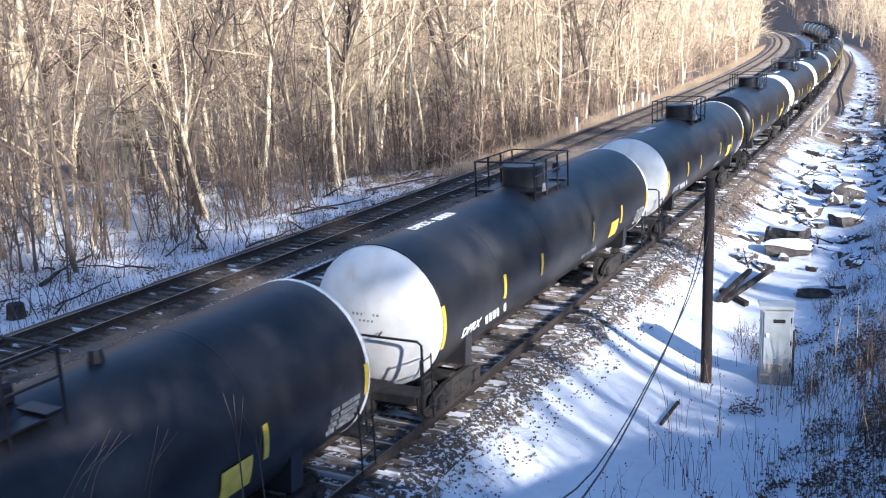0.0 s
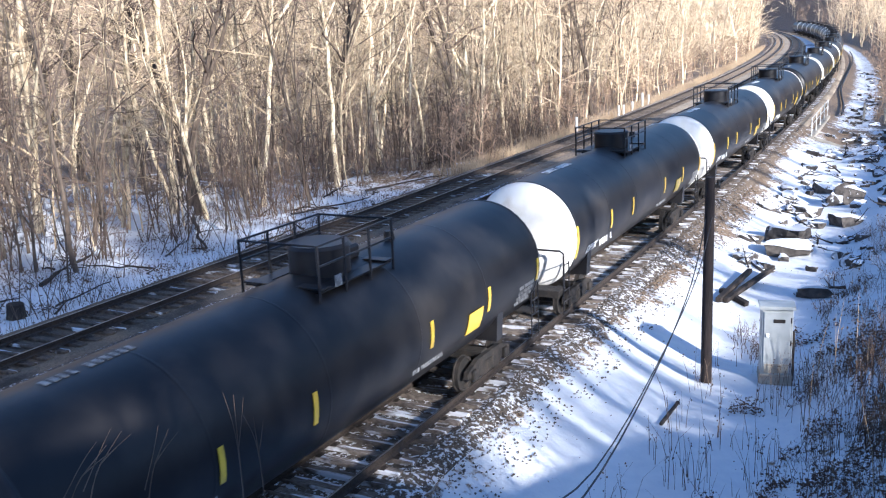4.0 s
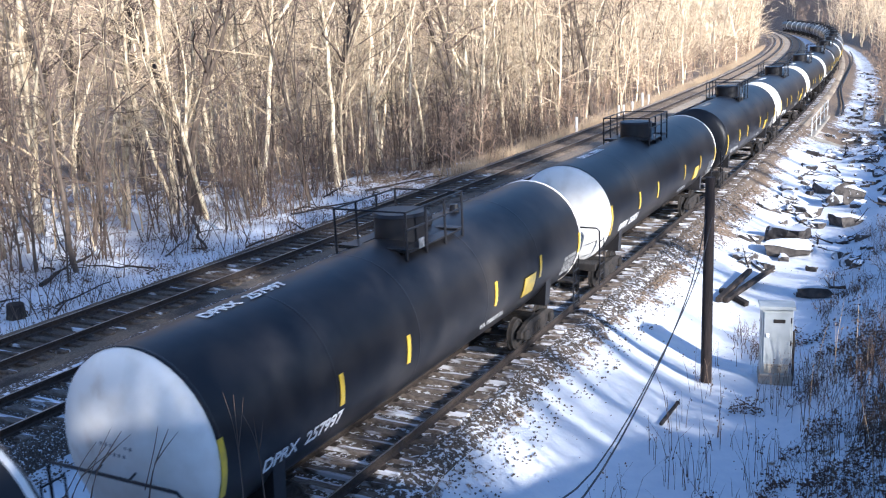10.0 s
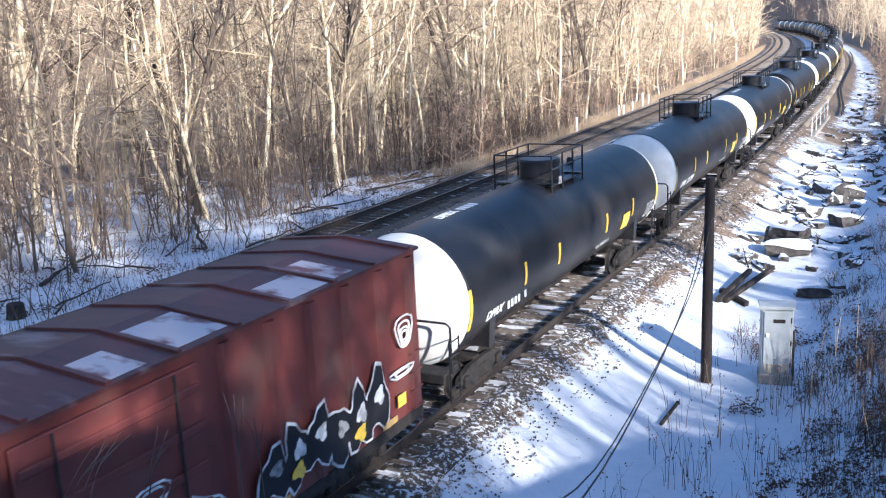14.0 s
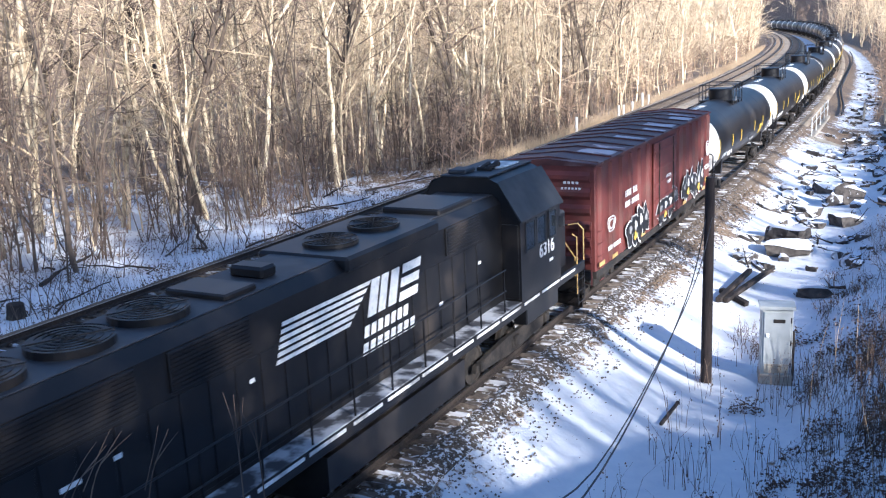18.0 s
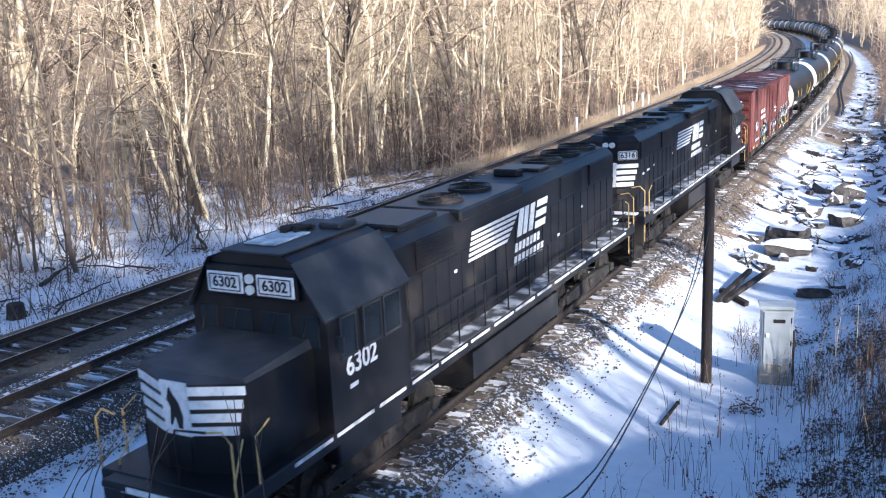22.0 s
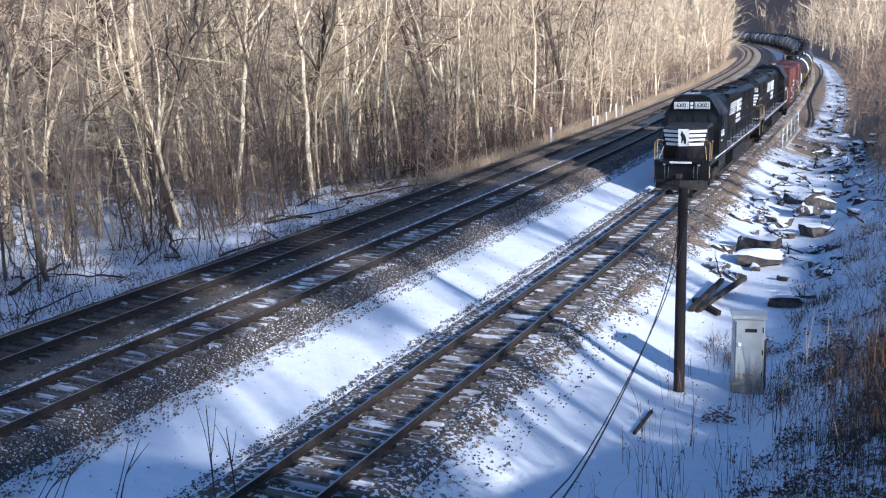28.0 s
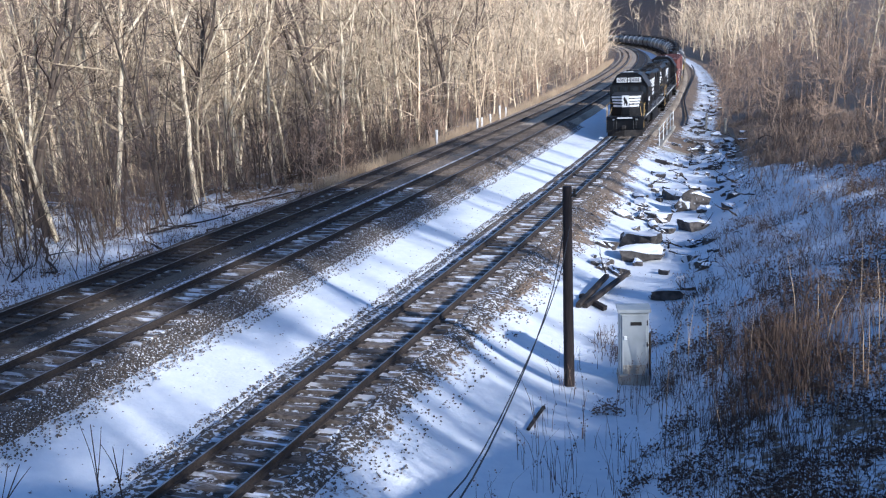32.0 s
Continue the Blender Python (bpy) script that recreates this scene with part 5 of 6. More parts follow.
def tree_proto(seed, height, radius, limbs, subs, twigs, bark, label, **more):
    trunk, crown = tree_meshes(seed, height, radius, limbs, subs, twigs, bark, **more)
    root = tagged(new("tree"), label, "tree", "bare trees of the wood")
    part("trunk", trunk, bark, root, "", True)
    part("crown", crown, MAT_TWIG if bark is MAT_BARK else MAT_BRUSH, root, "bare leafless branches and twigs")
    return root


PALE, DARK = "tall leafless tree with pale sunlit bark in snow", "tall leafless tree with dark bark in snow"
protos = [
    tree_proto(1, 20, 0.23, 30, 4, 1, MAT_BARK, PALE, fork=True, first=0.2),
    tree_proto(2, 17, 0.12, 26, 4, 1, MAT_BARK, PALE, first=0.15),
    tree_proto(33, 21, 0.25, 28, 4, 1, MAT_BARKDARK, DARK, first=0.25, fork=True),
    tree_proto(4, 15, 0.09, 24, 4, 1, MAT_BARK, PALE, lean=0.08, first=0.15),
    tree_proto(5, 16, 0.12, 26, 4, 1, MAT_BARKDARK, DARK, fork=True, first=0.12, lean=0.07),
    tree_proto(6, 20, 0.17, 28, 4, 1, MAT_BARK, PALE, fork=True, lean=0.06, first=0.2),
    tree_proto(7, 13, 0.075, 24, 4, 1, MAT_BARKDARK, "slender leafless young tree with dark bark", lean=0.1, first=0.1, fork=True),
    tree_proto(8, 18, 0.13, 26, 4, 1, MAT_BARK, PALE, first=0.18, lean=0.06, fork=True),
    tree_proto(9, 11, 0.055, 22, 4, 1, MAT_BARK, "slender leafless young tree with pale bark", lean=0.1, first=0.1),
]
used = set()


def plant(k, s, o, rng, scale=1.0, turn=None):
    x, y, z = ground_at(s, o)
    m = pose(x, y, z - 0.05, rng.gauss(0, 1.2), rng.gauss(0, 1.2), rng.uniform(0, 360) if turn is None else turn)
    if k not in used:
        used.add(k)
        protos[k].matrix_basis = m
        return protos[k]
    ob = copy_thing(protos[k], m)
    if scale != 1.0:
        ob.scale = (scale, scale, scale)
    return ob


rng = random.Random(42)
# trunks that stand out at the edge of the wood
# several take dark bark in place of the shade over their lower trunks
for k, s, o in ((0, 32.3, -30.3), (5, 33.3, -31.2), (1, 33.6, -28.8), (2, 40.6, -27.4), (4, 41.2, -28.6), (5, 44.0, -26.4), (4, 42.0, -20.0), (6, 41.0, -19.4), (7, 52.0, -22.5), (1, 55.0, -20.5),
                (7, 60.0, -22.0), (5, 66.0, -20.5), (3, 60.0, -18.5), (5, 72.0, -21.0), (0, 80.0, -22.5), (7, 86.0, -21.0), (1, 95.0, -22.0),
                (5, 24.5, -24.0), (0, 27.0, -26.5), (8, 29.5, -23.2), (4, 31.0, -25.0), (4, 26.0, -20.5), (7, 36.5, -22.6), (2, 38.0, -24.5), (5, 47.0, -21.5), (2, 49.5, -23.5), (0, 56.5, -24.0), (2, 63.5, -21.0), (0, 69.0, -23.0), (5, 77.0, -19.5), (2, 90.0, -19.0)):
    plant(k, s, o, rng)
for k in range(175):
    s = 14 + 130 * rng.random() ** 0.85
    o = -max(15.5, 21.5 - max(0, s - 32) * 0.2) - (8 + 0.28 * s) * rng.random() - rng.random() * 4
    plant(rng.choice((0, 1, 1, 2, 3, 3, 4, 4, 5, 6, 6, 6, 7, 7, 8, 8)), s, o, rng)
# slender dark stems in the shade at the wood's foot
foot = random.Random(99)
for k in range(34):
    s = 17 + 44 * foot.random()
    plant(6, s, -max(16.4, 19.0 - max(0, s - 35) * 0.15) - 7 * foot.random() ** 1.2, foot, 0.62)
# the bank to the right, beyond the clearing
for k in range(24):
    s = 62 + 120 * rng.random()
    o = 17 + 24 * rng.random() + max(0, 90 - s) * 0.15
    plant(rng.choice((3, 4, 6, 6, 7, 8, 8, 1)), s, o, rng)
# the wood behind and beside the camera, whose shade falls over the tracks: tall clear trunks
tall = [tree_proto(61, 21, 0.20, 34, 4, 2, MAT_BARKDARK, DARK, first=0.46, lean=0.02),
        tree_proto(62, 19, 0.16, 32, 4, 2, MAT_BARKDARK, DARK, first=0.48, lean=0.03),
        tree_proto(63, 22, 0.24, 36, 4, 2, MAT_BARKDARK, DARK, first=0.45, lean=0.02, fork=True)]
protos += tall
for k in range(32):
    s = -36 + 92 * rng.random()
    o = 20 + 22 * rng.random() + max(0, s - 25) * 0.1
    if not (14 < s < 42 and o < 31):     # a clearing that lets the sun onto the slope
        plant(9 + rng.randrange(3), s, o, rng)


def pine_proto(seed, height, first):
    """An evergreen with a long clear trunk and a dense top of needle tufts on whorled boughs."""
    rg = random.Random(seed)
    trunk, boughs, v, f = Mesh(), Mesh(), [], []
    pts, ways, rads = limb(rg, trunk, Vector((0, 0, -0.3)), Vector((0, 0, 1)), height, 0.24, 9, 7, 0.015, 0.02)
    for k in range(70):
        t = first + (1 - first) * (k + rg.random()) / 70
        i = min(int(t * 9), 8)
        p = pts[i].lerp(pts[i + 1], t * 9 - i)
        a = rg.uniform(0, 6.28)
        ln = (3.6 * (1 - ((t - first) / (1 - first)) ** 1.5) + 0.5) * rg.uniform(0.6, 1.1)
        lp, lw, lr = limb(rg, boughs, p, Vector((math.cos(a), math.sin(a), rg.uniform(0.0, 0.35))).normalized(), ln, 0.04, 4, 3, 0.08, 0.05)
        for _ in range(26):
            j = rg.uniform(0.8, 3.99)
            c = lp[int(j)].lerp(lp[int(j) + 1], j - int(j)) + Vector((rg.gauss(0, 0.22), rg.gauss(0, 0.22), rg.gauss(0.05, 0.12)))
            for _k in range(3):
                d = Vector((rg.gauss(0, 1), rg.gauss(0, 1), rg.gauss(0.3, 0.7))).normalized()
                w = d.cross(Vector((rg.gauss(0, 1), rg.gauss(0, 1), rg.gauss(0, 1)))).normalized() * 0.07
                b = len(v)
                v += [tuple(c - w), tuple(c + w), tuple(c + d * rg.uniform(0.25, 0.45))]
                f.append((b, b + 1, b + 2))
    root = tagged(new("pine_tree"), "tall evergreen pine with a clear trunk", "tree", "pines above the bank")
    part("trunk", trunk, MAT_BARKDARK, root, "", True)
    part("boughs", boughs, MAT_BARKDARK, root)
    crown = Mesh()
    crown.v, crown.f = v, f
    part("crown", crown, MAT_NEEDLE, root, "dark green needle tufts")
    return root


protos += [pine_proto(71, 25, 0.47), pine_proto(72, 24, 0.50), pine_proto(73, 17.5, 0.78)]
for s, o in ((-14, 34), (-3, 32), (9, 33), (20, 34), (26, 38), (32, 33), (44, 34), (-20, 38), (-17, 34), (-11, 37)):
    plant(12 + rng.randrange(2), s + rng.uniform(-1.5, 1.5), o, rng)
for s, o in ((-20, 34), (-16, 36), (-12, 33), (-8, 35), (-5, 37), (-2, 33), (2.5, 31), (7, 34)):
    plant(12 + rng.randrange(2), s, o, rng, 0.72)
for s, o in ((-22, 21), (-17, 24), (-13, 19), (-9, 23), (-5, 20), (-1, 24), (-26, 24)):
    plant(12 + rng.randrange(2), s, o, rng, 0.42)
dense = random.Random(31)
for k in range(11):
    plant(14, -16 + 3.4 * k + dense.uniform(-0.7, 0.7), 44.0 + 2.5 * dense.random(), dense)
plant(12, 96, 24.5, rng, 0.62)
plant(13, 126, 26, rng)


def woods(name, count, place, seed, mat, label, protos_n=5, height=(12, 19), boughs=(11, 2, 1), girth=0.15, fine=0.022):
    """Distant trees joined into one mesh."""
    kinds = []
    for k in range(protos_n):
        tr, cr = tree_meshes(seed * 50 + k, height[0] + (height[1] - height[0]) * k / protos_n, girth, *boughs, mat, light=True, first=0.1, lean=0.1, fine=fine)
        n = len(tr.v)
        v = np.array(tr.v + cr.v)
        f = tr.f + [tuple(i + n for i in q) for q in cr.f]
        kinds.append((v, np.array(f)))
    rg = np.random.default_rng(seed)
    vs, fs, base = [], [], 0
    for i in range(count):
        v, f = kinds[i % protos_n]
        s, o = place(rg)
        x, y, z = ground_at(s, o)
        a, sc = rg.random() * 6.28, rg.uniform(0.75, 1.2)
        c, sn = math.cos(a) * sc, math.sin(a) * sc
        vs.append(np.stack([v[:, 0] * c - v[:, 1] * sn + x, v[:, 0] * sn + v[:, 1] * c + y, v[:, 2] * sc + z], -1))
        fs.append(f + base)
        base += len(v)
    me = bpy.data.meshes.new(name)
    me.from_pydata(np.concatenate(vs).tolist(), [], np.concatenate(fs).tolist())
    me.materials.append(mat)
    return tagged(new(name, me), label, "wood", kind="stuff")


def left_wood(rg):
    s = 5 + 330 * rg.random()
    return s, -24 - 0.22 * s * rg.random() - 70 * rg.random() ** 1.3


def left_edge(rg):
    s = 75 + 270 * rg.random() ** 0.9
    return s, -16.5 - 14 * rg.random() ** 1.5


def right_wood(rg):
    s = 70 + 420 * rg.random() ** 0.8
    return s, 10.5 + 50 * rg.random() ** 1.5


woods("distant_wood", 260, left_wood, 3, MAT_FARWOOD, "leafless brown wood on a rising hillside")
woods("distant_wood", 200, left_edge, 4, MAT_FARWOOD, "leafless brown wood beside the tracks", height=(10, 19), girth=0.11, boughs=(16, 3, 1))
woods("distant_wood", 230, right_wood, 5, MAT_BANKWOOD, "leafless brown wood on the bank", height=(6, 11), girth=0.07, boughs=(14, 3, 1), fine=0.015)


def valley_end(rg):
    s = 330 + 200 * rg.random()
    return s, (-14 - 110 * rg.random() ** 1.4) if rg.random() < 0.6 else (12 + 60 * rg.random())


def valley_side(rg):
    s = 230 + 190 * rg.random()
    return s, (9 + 34 * rg.random() ** 1.2) if rg.random() < 0.6 else (-15 - 30 * rg.random())


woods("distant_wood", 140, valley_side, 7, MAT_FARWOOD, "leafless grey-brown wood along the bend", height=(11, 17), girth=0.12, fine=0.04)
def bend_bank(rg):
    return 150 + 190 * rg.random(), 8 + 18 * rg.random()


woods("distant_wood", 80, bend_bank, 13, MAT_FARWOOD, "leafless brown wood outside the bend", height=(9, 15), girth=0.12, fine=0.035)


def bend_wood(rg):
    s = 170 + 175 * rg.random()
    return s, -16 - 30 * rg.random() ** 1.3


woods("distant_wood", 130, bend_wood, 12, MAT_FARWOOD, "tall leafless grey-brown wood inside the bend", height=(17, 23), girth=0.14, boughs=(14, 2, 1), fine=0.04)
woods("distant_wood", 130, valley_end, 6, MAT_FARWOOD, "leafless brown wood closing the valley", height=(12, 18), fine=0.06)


def understory(rg):
    s = 13 + 110 * rg.random()
    return s, -max(16.5, 22.5 - max(0, s - 35) * 0.2) - (9 + 0.2 * s) * rg.random() ** 1.1


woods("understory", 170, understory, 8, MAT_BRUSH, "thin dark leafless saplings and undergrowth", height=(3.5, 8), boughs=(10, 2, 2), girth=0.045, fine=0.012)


def left_thicket(rg):
    s = 52 + 190 * rg.random() ** 1.2
    return s, -15.6 - 7 * rg.random() ** 1.3


def right_thicket(rg):
    s = 58 + 170 * rg.random() ** 1.2
    return s, (11.6 if s < 88 else 6.6) + 16 * rg.random() ** 1.2 + max(0, 85 - s) * 0.1


woods("thicket", 150, left_thicket, 14, MAT_THICKET, "dense brown leafless thicket beside the track", height=(3, 6.5), boughs=(12, 3, 1), girth=0.04, fine=0.018)
woods("thicket", 230, right_thicket, 15, MAT_THICKET, "dense brown leafless thicket on the bank", height=(3, 7), boughs=(12, 3, 1), girth=0.04, fine=0.016)
def near_thicket(rg):
    s = 45 + 22 * rg.random()
    return s, 10.2 + 13 * rg.random() ** 1.1 + max(0, 58 - s) * 0.3




def slope_top(rg):
    s = 44 + 26 * rg.random()
    return s, float(np.interp(s, [44, 47, 53, 61, 72], [16.6, 15.4, 13.0, 10.4, 9.8])) + 8 * rg.random() ** 1.2


woods("thicket", 130, slope_top, 17, MAT_BANKWOOD, "dense brown leafless brush along the top of the slope", height=(0.7, 1.7), boughs=(12, 3, 1), girth=0.03, fine=0.012)
woods("thicket", 90, near_thicket, 16, MAT_BANKWOOD, "low dense brown leafless thicket on the bank", height=(0.8, 1.9), boughs=(12, 3, 1), girth=0.03, fine=0.012)
woods("understory", 190, understory, 9, MAT_TWIG, "thin pale leafless saplings and undergrowth", height=(4, 10), boughs=(8, 2, 1), girth=0.05, fine=0.013)


# ---- brush ----
def shrub_mesh(seed, stems, height, spread, r=0.018):
    rg = random.Random(seed)
    m = Mesh()
    for _ in range(stems):
        a = rg.uniform(0, 6.28)
        p = Vector((rg.gauss(0, spread * 0.55), rg.gauss(0, spread * 0.55), -0.1))
        w = Vector((math.cos(a) * 0.32, math.sin(a) * 0.32, rg.uniform(0.6, 1.2))).normalized()
        h = height * rg.uniform(0.5, 1.1)
        pts, ways, _ = limb(rg, m, p, w, h, r, 5, 3, 0.13, 0.03)
        for _ in range(5):
            j = rg.randint(1, 4)
            w2 = (ways[j] + Vector((rg.gauss(0, 0.7), rg.gauss(0, 0.7), 0.25))).normalized()
            limb(rg, m, pts[j], w2, h * rg.uniform(0.18, 0.4), r * 0.45, 2, 3, 0.15, 0.05)
    return m


shrubs = [shrub_mesh(90 + k, 11 + 2 * k, 2.2 + 0.45 * k, 1.0 + 0.15 * k).data("shrub", MAT_BRUSH) for k in range(5)]


def bush(k, s, o, rg):
    x, y, z = ground_at(s, o)
    ob = new("shrub", shrubs[k])
    ob.matrix_basis = pose(x, y, z, 0, 0, rg.uniform(0, 360)) @ Matrix.Scale(rg.uniform(0.7, 1.25), 4)
    return tagged(ob, "leafless dark-brown shrub of thin upright stems", "shrub", "shrubs of the undergrowth")


rng = random.Random(5)
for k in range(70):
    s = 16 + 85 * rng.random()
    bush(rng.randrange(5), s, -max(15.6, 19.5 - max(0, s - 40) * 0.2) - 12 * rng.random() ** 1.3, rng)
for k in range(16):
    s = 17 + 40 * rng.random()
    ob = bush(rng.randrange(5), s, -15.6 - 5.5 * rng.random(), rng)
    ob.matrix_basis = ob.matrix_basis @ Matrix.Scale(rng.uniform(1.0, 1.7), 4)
for k in range(20):
    s = 66 + 44 * rng.random()
    bush(rng.randrange(5), s, 11.2 + 9 * rng.random() + max(0, 60 - s) * 0.3, rng)


bramble_shapes = [shrub_mesh(190 + k, 8, 0.9, 0.5, 0.008) for k in range(3)]
brambles = [m.data("bramble", MAT_BRUSH) for m in bramble_shapes]
for k in range(290):
    s = 8 + 36 * rng.random() ** 1.2
    x, y, z = ground_at(s, 8.0 + 8 * rng.random() - max(0, 16 - s) * 0.25)
    ob = new("bramble", brambles[rng.randrange(3)])
    ob.matrix_basis = pose(x, y, z, rng.uniform(-25, 25), rng.uniform(-25, 25), rng.uniform(0, 360)) @ Matrix.Scale(rng.uniform(0.5, 1.0), 4)
    tagged(ob, "low tangled dark bramble on the snowy bank", "bramble", "brambles on the bank")
vs, fs, base = [], [], 0
for k in range(125):
    s = 25 + 25 * rng.random()
    x, y, z = ground_at(s, 8.6 + 9 * rng.random() ** 0.8 + max(0, 34 - s) * 0.1)
    m = pose(x, y, z, rng.uniform(-25, 25), rng.uniform(-25, 25), rng.uniform(0, 360)) @ Matrix.Scale(rng.uniform(0.6, 1.3), 4)
    src = bramble_shapes[rng.randrange(3)]
    vs.append(np.array(src.v) @ np.array(m.to_3x3()).T + np.array(m.translation))
    fs.append(np.array([q for q in src.f if len(q) == 4]) + base)
    base += len(src.v)
me = bpy.data.meshes.new("undergrowth")
me.from_pydata(np.concatenate(vs).tolist(), [], np.concatenate(fs).tolist())
me.materials.append(MAT_BRUSH)
tagged(new("undergrowth", me), "tangled dark brambles on the snowy bank", "brambles", kind="stuff")
# dense brush out on the bank, which shades the snow by the pole
for k in range(34):
    bush(rng.randrange(5), 1 + 17 * rng.random(), 16.0 + 4 * rng.random(), rng)
for k in range(12):
    s = 50 + 18 * rng.random()
    bush(rng.randrange(5), s, 9.0 + 9 * rng.random() + max(0, 50 - s) * 0.2, rng)


def blades(name, count, place, height, radius, mat, label, seed, lean=0.22, heads=0.0):
    """Thin dead stems, three-sided, bent, some with a seed head."""
    rg = np.random.default_rng(seed)
    v, f = [], []
    for _ in range(count):
        s, o = place(rg)
        x, y, z = ground_at(s, o)
        h = height * rg.uniform(0.35, 1.15)
        a = rg.random() * 6.28
        l1 = rg.normal(0, lean) * h
        b = len(v)
        r = radius * rg.uniform(0.7, 1.3)
        for t, rr in ((0, 1.0), (0.55, 0.75), (1.0, 0.3)):
            cx, cy, cz = x + math.cos(a) * l1 * t * t, y + math.sin(a) * l1 * t * t, z - 0.05 + h * t
            for k in range(3):
                v.append((cx + r * rr * math.cos(2.09 * k), cy + r * rr * math.sin(2.09 * k), cz))
        for i in (0, 3):
            for k in range(3):
                f.append((b + i + k, b + i + (k + 1) % 3, b + i + 3 + (k + 1) % 3, b + i + 3 + k))
        if rg.random() < heads:
            for _k in range(4):
                t = rg.uniform(0.6, 1.0)
                c = Vector((x + math.cos(a) * l1 * t * t + rg.normal(0, 0.05), y + math.sin(a) * l1 * t * t + rg.normal(0, 0.05), z + h * t))
                q = rg.uniform(0.008, 0.022)
                b = len(v)
                v += [tuple(c + Vector(d) * q) for d in ((1, 0, 0), (0, 1, 0), (-1, -1, 0), (0, 0, 1.4), (0, 0, -1.4))]
                f += [(b, b + 1, b + 3), (b + 1, b + 2, b + 3), (b + 2, b, b + 3), (b + 1, b, b + 4), (b + 2, b + 1, b + 4), (b, b + 2, b + 4)]
    me = bpy.data.meshes.new(name)
    me.from_pydata(v, [], f)
    me.materials.append(mat)
    return tagged(new(name, me), label, "dry weeds", kind="stuff")


def slope_weeds(rg):
    while True:
        s = 7 + 42 * rg.random() ** 1.2
        o = 7.0 + 9.5 * rg.random() + max(0, s - 24) * 0.03 - max(0, 17 - s) * 0.2
        if noise.noise(Vector((s * 0.45, o * 0.6, 3.0))) + (o - 9) * 0.12 > rg.normal(0.16, 0.10):
            return s, o


def low_weeds(rg):
    while True:
        s = 13 + 13 * rg.random()
        o = 5.0 + 4 * rg.random()
        if noise.noise(Vector((s * 0.7, o * 0.9, 8.0))) > 0.05:
            return s, o


def near_slope(rg):
    while True:
        s = 13 + 13 * rg.random()
        o = 7.2 + 7 * rg.random()
        if noise.noise(Vector((s * 0.5, o * 0.7, 5.0))) + (o - 8.5) * 0.15 > rg.normal(0.05, 0.15):
            return s, o


def tawny(rg):
    return 23.5 + rg.normal(0, 3.2), 10.75 + rg.normal(0, 0.95)


def verge(rg):
    return 16 + 40 * rg.random(), -14.3 - 6 * rg.random() ** 1.4


def far_verge(rg):
    return 50 + 190 * rg.random() ** 1.3, -13.6 - 3.2 * rg.random()


def far_bank(rg):
    s = 58 + 170 * rg.random() ** 1.1
    return s, (8.8 if s < 88 else 6.0) + 6.5 * rg.random() ** 0.8


def bank_foot(rg):
    s = 54 + 40 * rg.random()
    return s, float(np.interp(s, [54, 61, 72, 94], [12.5, 9.6, 8.6, 7.6])) + 7 * rg.random() ** 1.2


blades("dry_weeds", 5200, bank_foot, 0.5, 0.014, MAT_BANKWOOD, "low brown dead weeds under leafless brush", 30, lean=0.6)
blades("dry_weeds", 2600, slope_weeds, 0.55, 0.009, MAT_STALK, "dead brown weed stalks poking through snow", 21, lean=0.5, heads=0.12)
def tufts(rg):
    c = ((28.5, 5.6), (30.0, 6.4), (27.4, 6.2), (26.2, 7.9), (31.5, 7.6), (33.5, 8.0), (24.6, 8.0), (36.0, 7.4))[int(rg.integers(0, 8))]
    return c[0] + rg.normal(0, 0.55), c[1] + rg.normal(0, 0.22)


blades("dry_weeds", 520, tufts, 0.42, 0.010, MAT_BRUSH, "small dark dead weed tufts in snow", 29, lean=0.6, heads=0.3)
blades("pale_stalks", 60, near_slope, 1.9, 0.011, MAT_STRAW, "tall pale dead stalks among dark weeds", 28, lean=0.2)
blades("dry_weeds", 240, low_weeds, 1.2, 0.008, MAT_BRUSH, "tall dead weeds with dark seed heads", 22, lean=0.3, heads=0.35)
blades("dry_weeds", 650, near_slope, 0.6, 0.008, MAT_BRUSH, "dense dark dead weeds below the camera", 27, lean=0.6, heads=0.1)
blades("dry_grass", 2300, tawny, 0.95, 0.008, MAT_GRASS, "tawny clump of tall dry grass", 23, lean=0.3)
blades("dry_weeds", 1500, verge, 0.55, 0.007, MAT_STALK, "dead brown weed stalks poking through snow", 24, lean=0.5)
blades("dry_grass", 7000, far_verge, 0.8, 0.016, MAT_STRAW, "pale tan dry grass along the track", 25, lean=0.4)
blades("dry_grass", 4000, far_bank, 0.7, 0.014, MAT_THICKET, "brown dry grass and weeds on the bank", 26, lean=0.4)


def dead_leaves(name, count, place, lift, size, mat, label, seed):
    """Curled dead leaves caught in the brambles: each a bent four-cornered blade."""
    rg = np.random.default_rng(seed)
    v, f = [], []
    for _ in range(count):
        s, o = place(rg)
        x, y, z = ground_at(s, o)
        c = Vector((x, y, z + 0.01 + lift * rg.random() ** 2.5))
        a = Vector((rg.normal(), rg.normal(), rg.normal() * 0.6)).normalized()
        b = a.cross(Vector((rg.normal(), rg.normal(), rg.normal()))).normalized()
        q = size * rg.uniform(0.5, 1.4)
        n = a.cross(b) * q * rg.uniform(0.1, 0.5)
        k = len(v)
        v += [tuple(c - a * q), tuple(c + b * q * 0.5 + n), tuple(c + a * q), tuple(c - b * q * 0.5 + n)]
        f += [(k, k + 1, k + 2), (k, k + 2, k + 3)]
    me = bpy.data.meshes.new(name)
    me.from_pydata(v, [], f)
    me.materials.append(mat)
    return tagged(new(name, me), label, "dead leaves", kind="stuff")


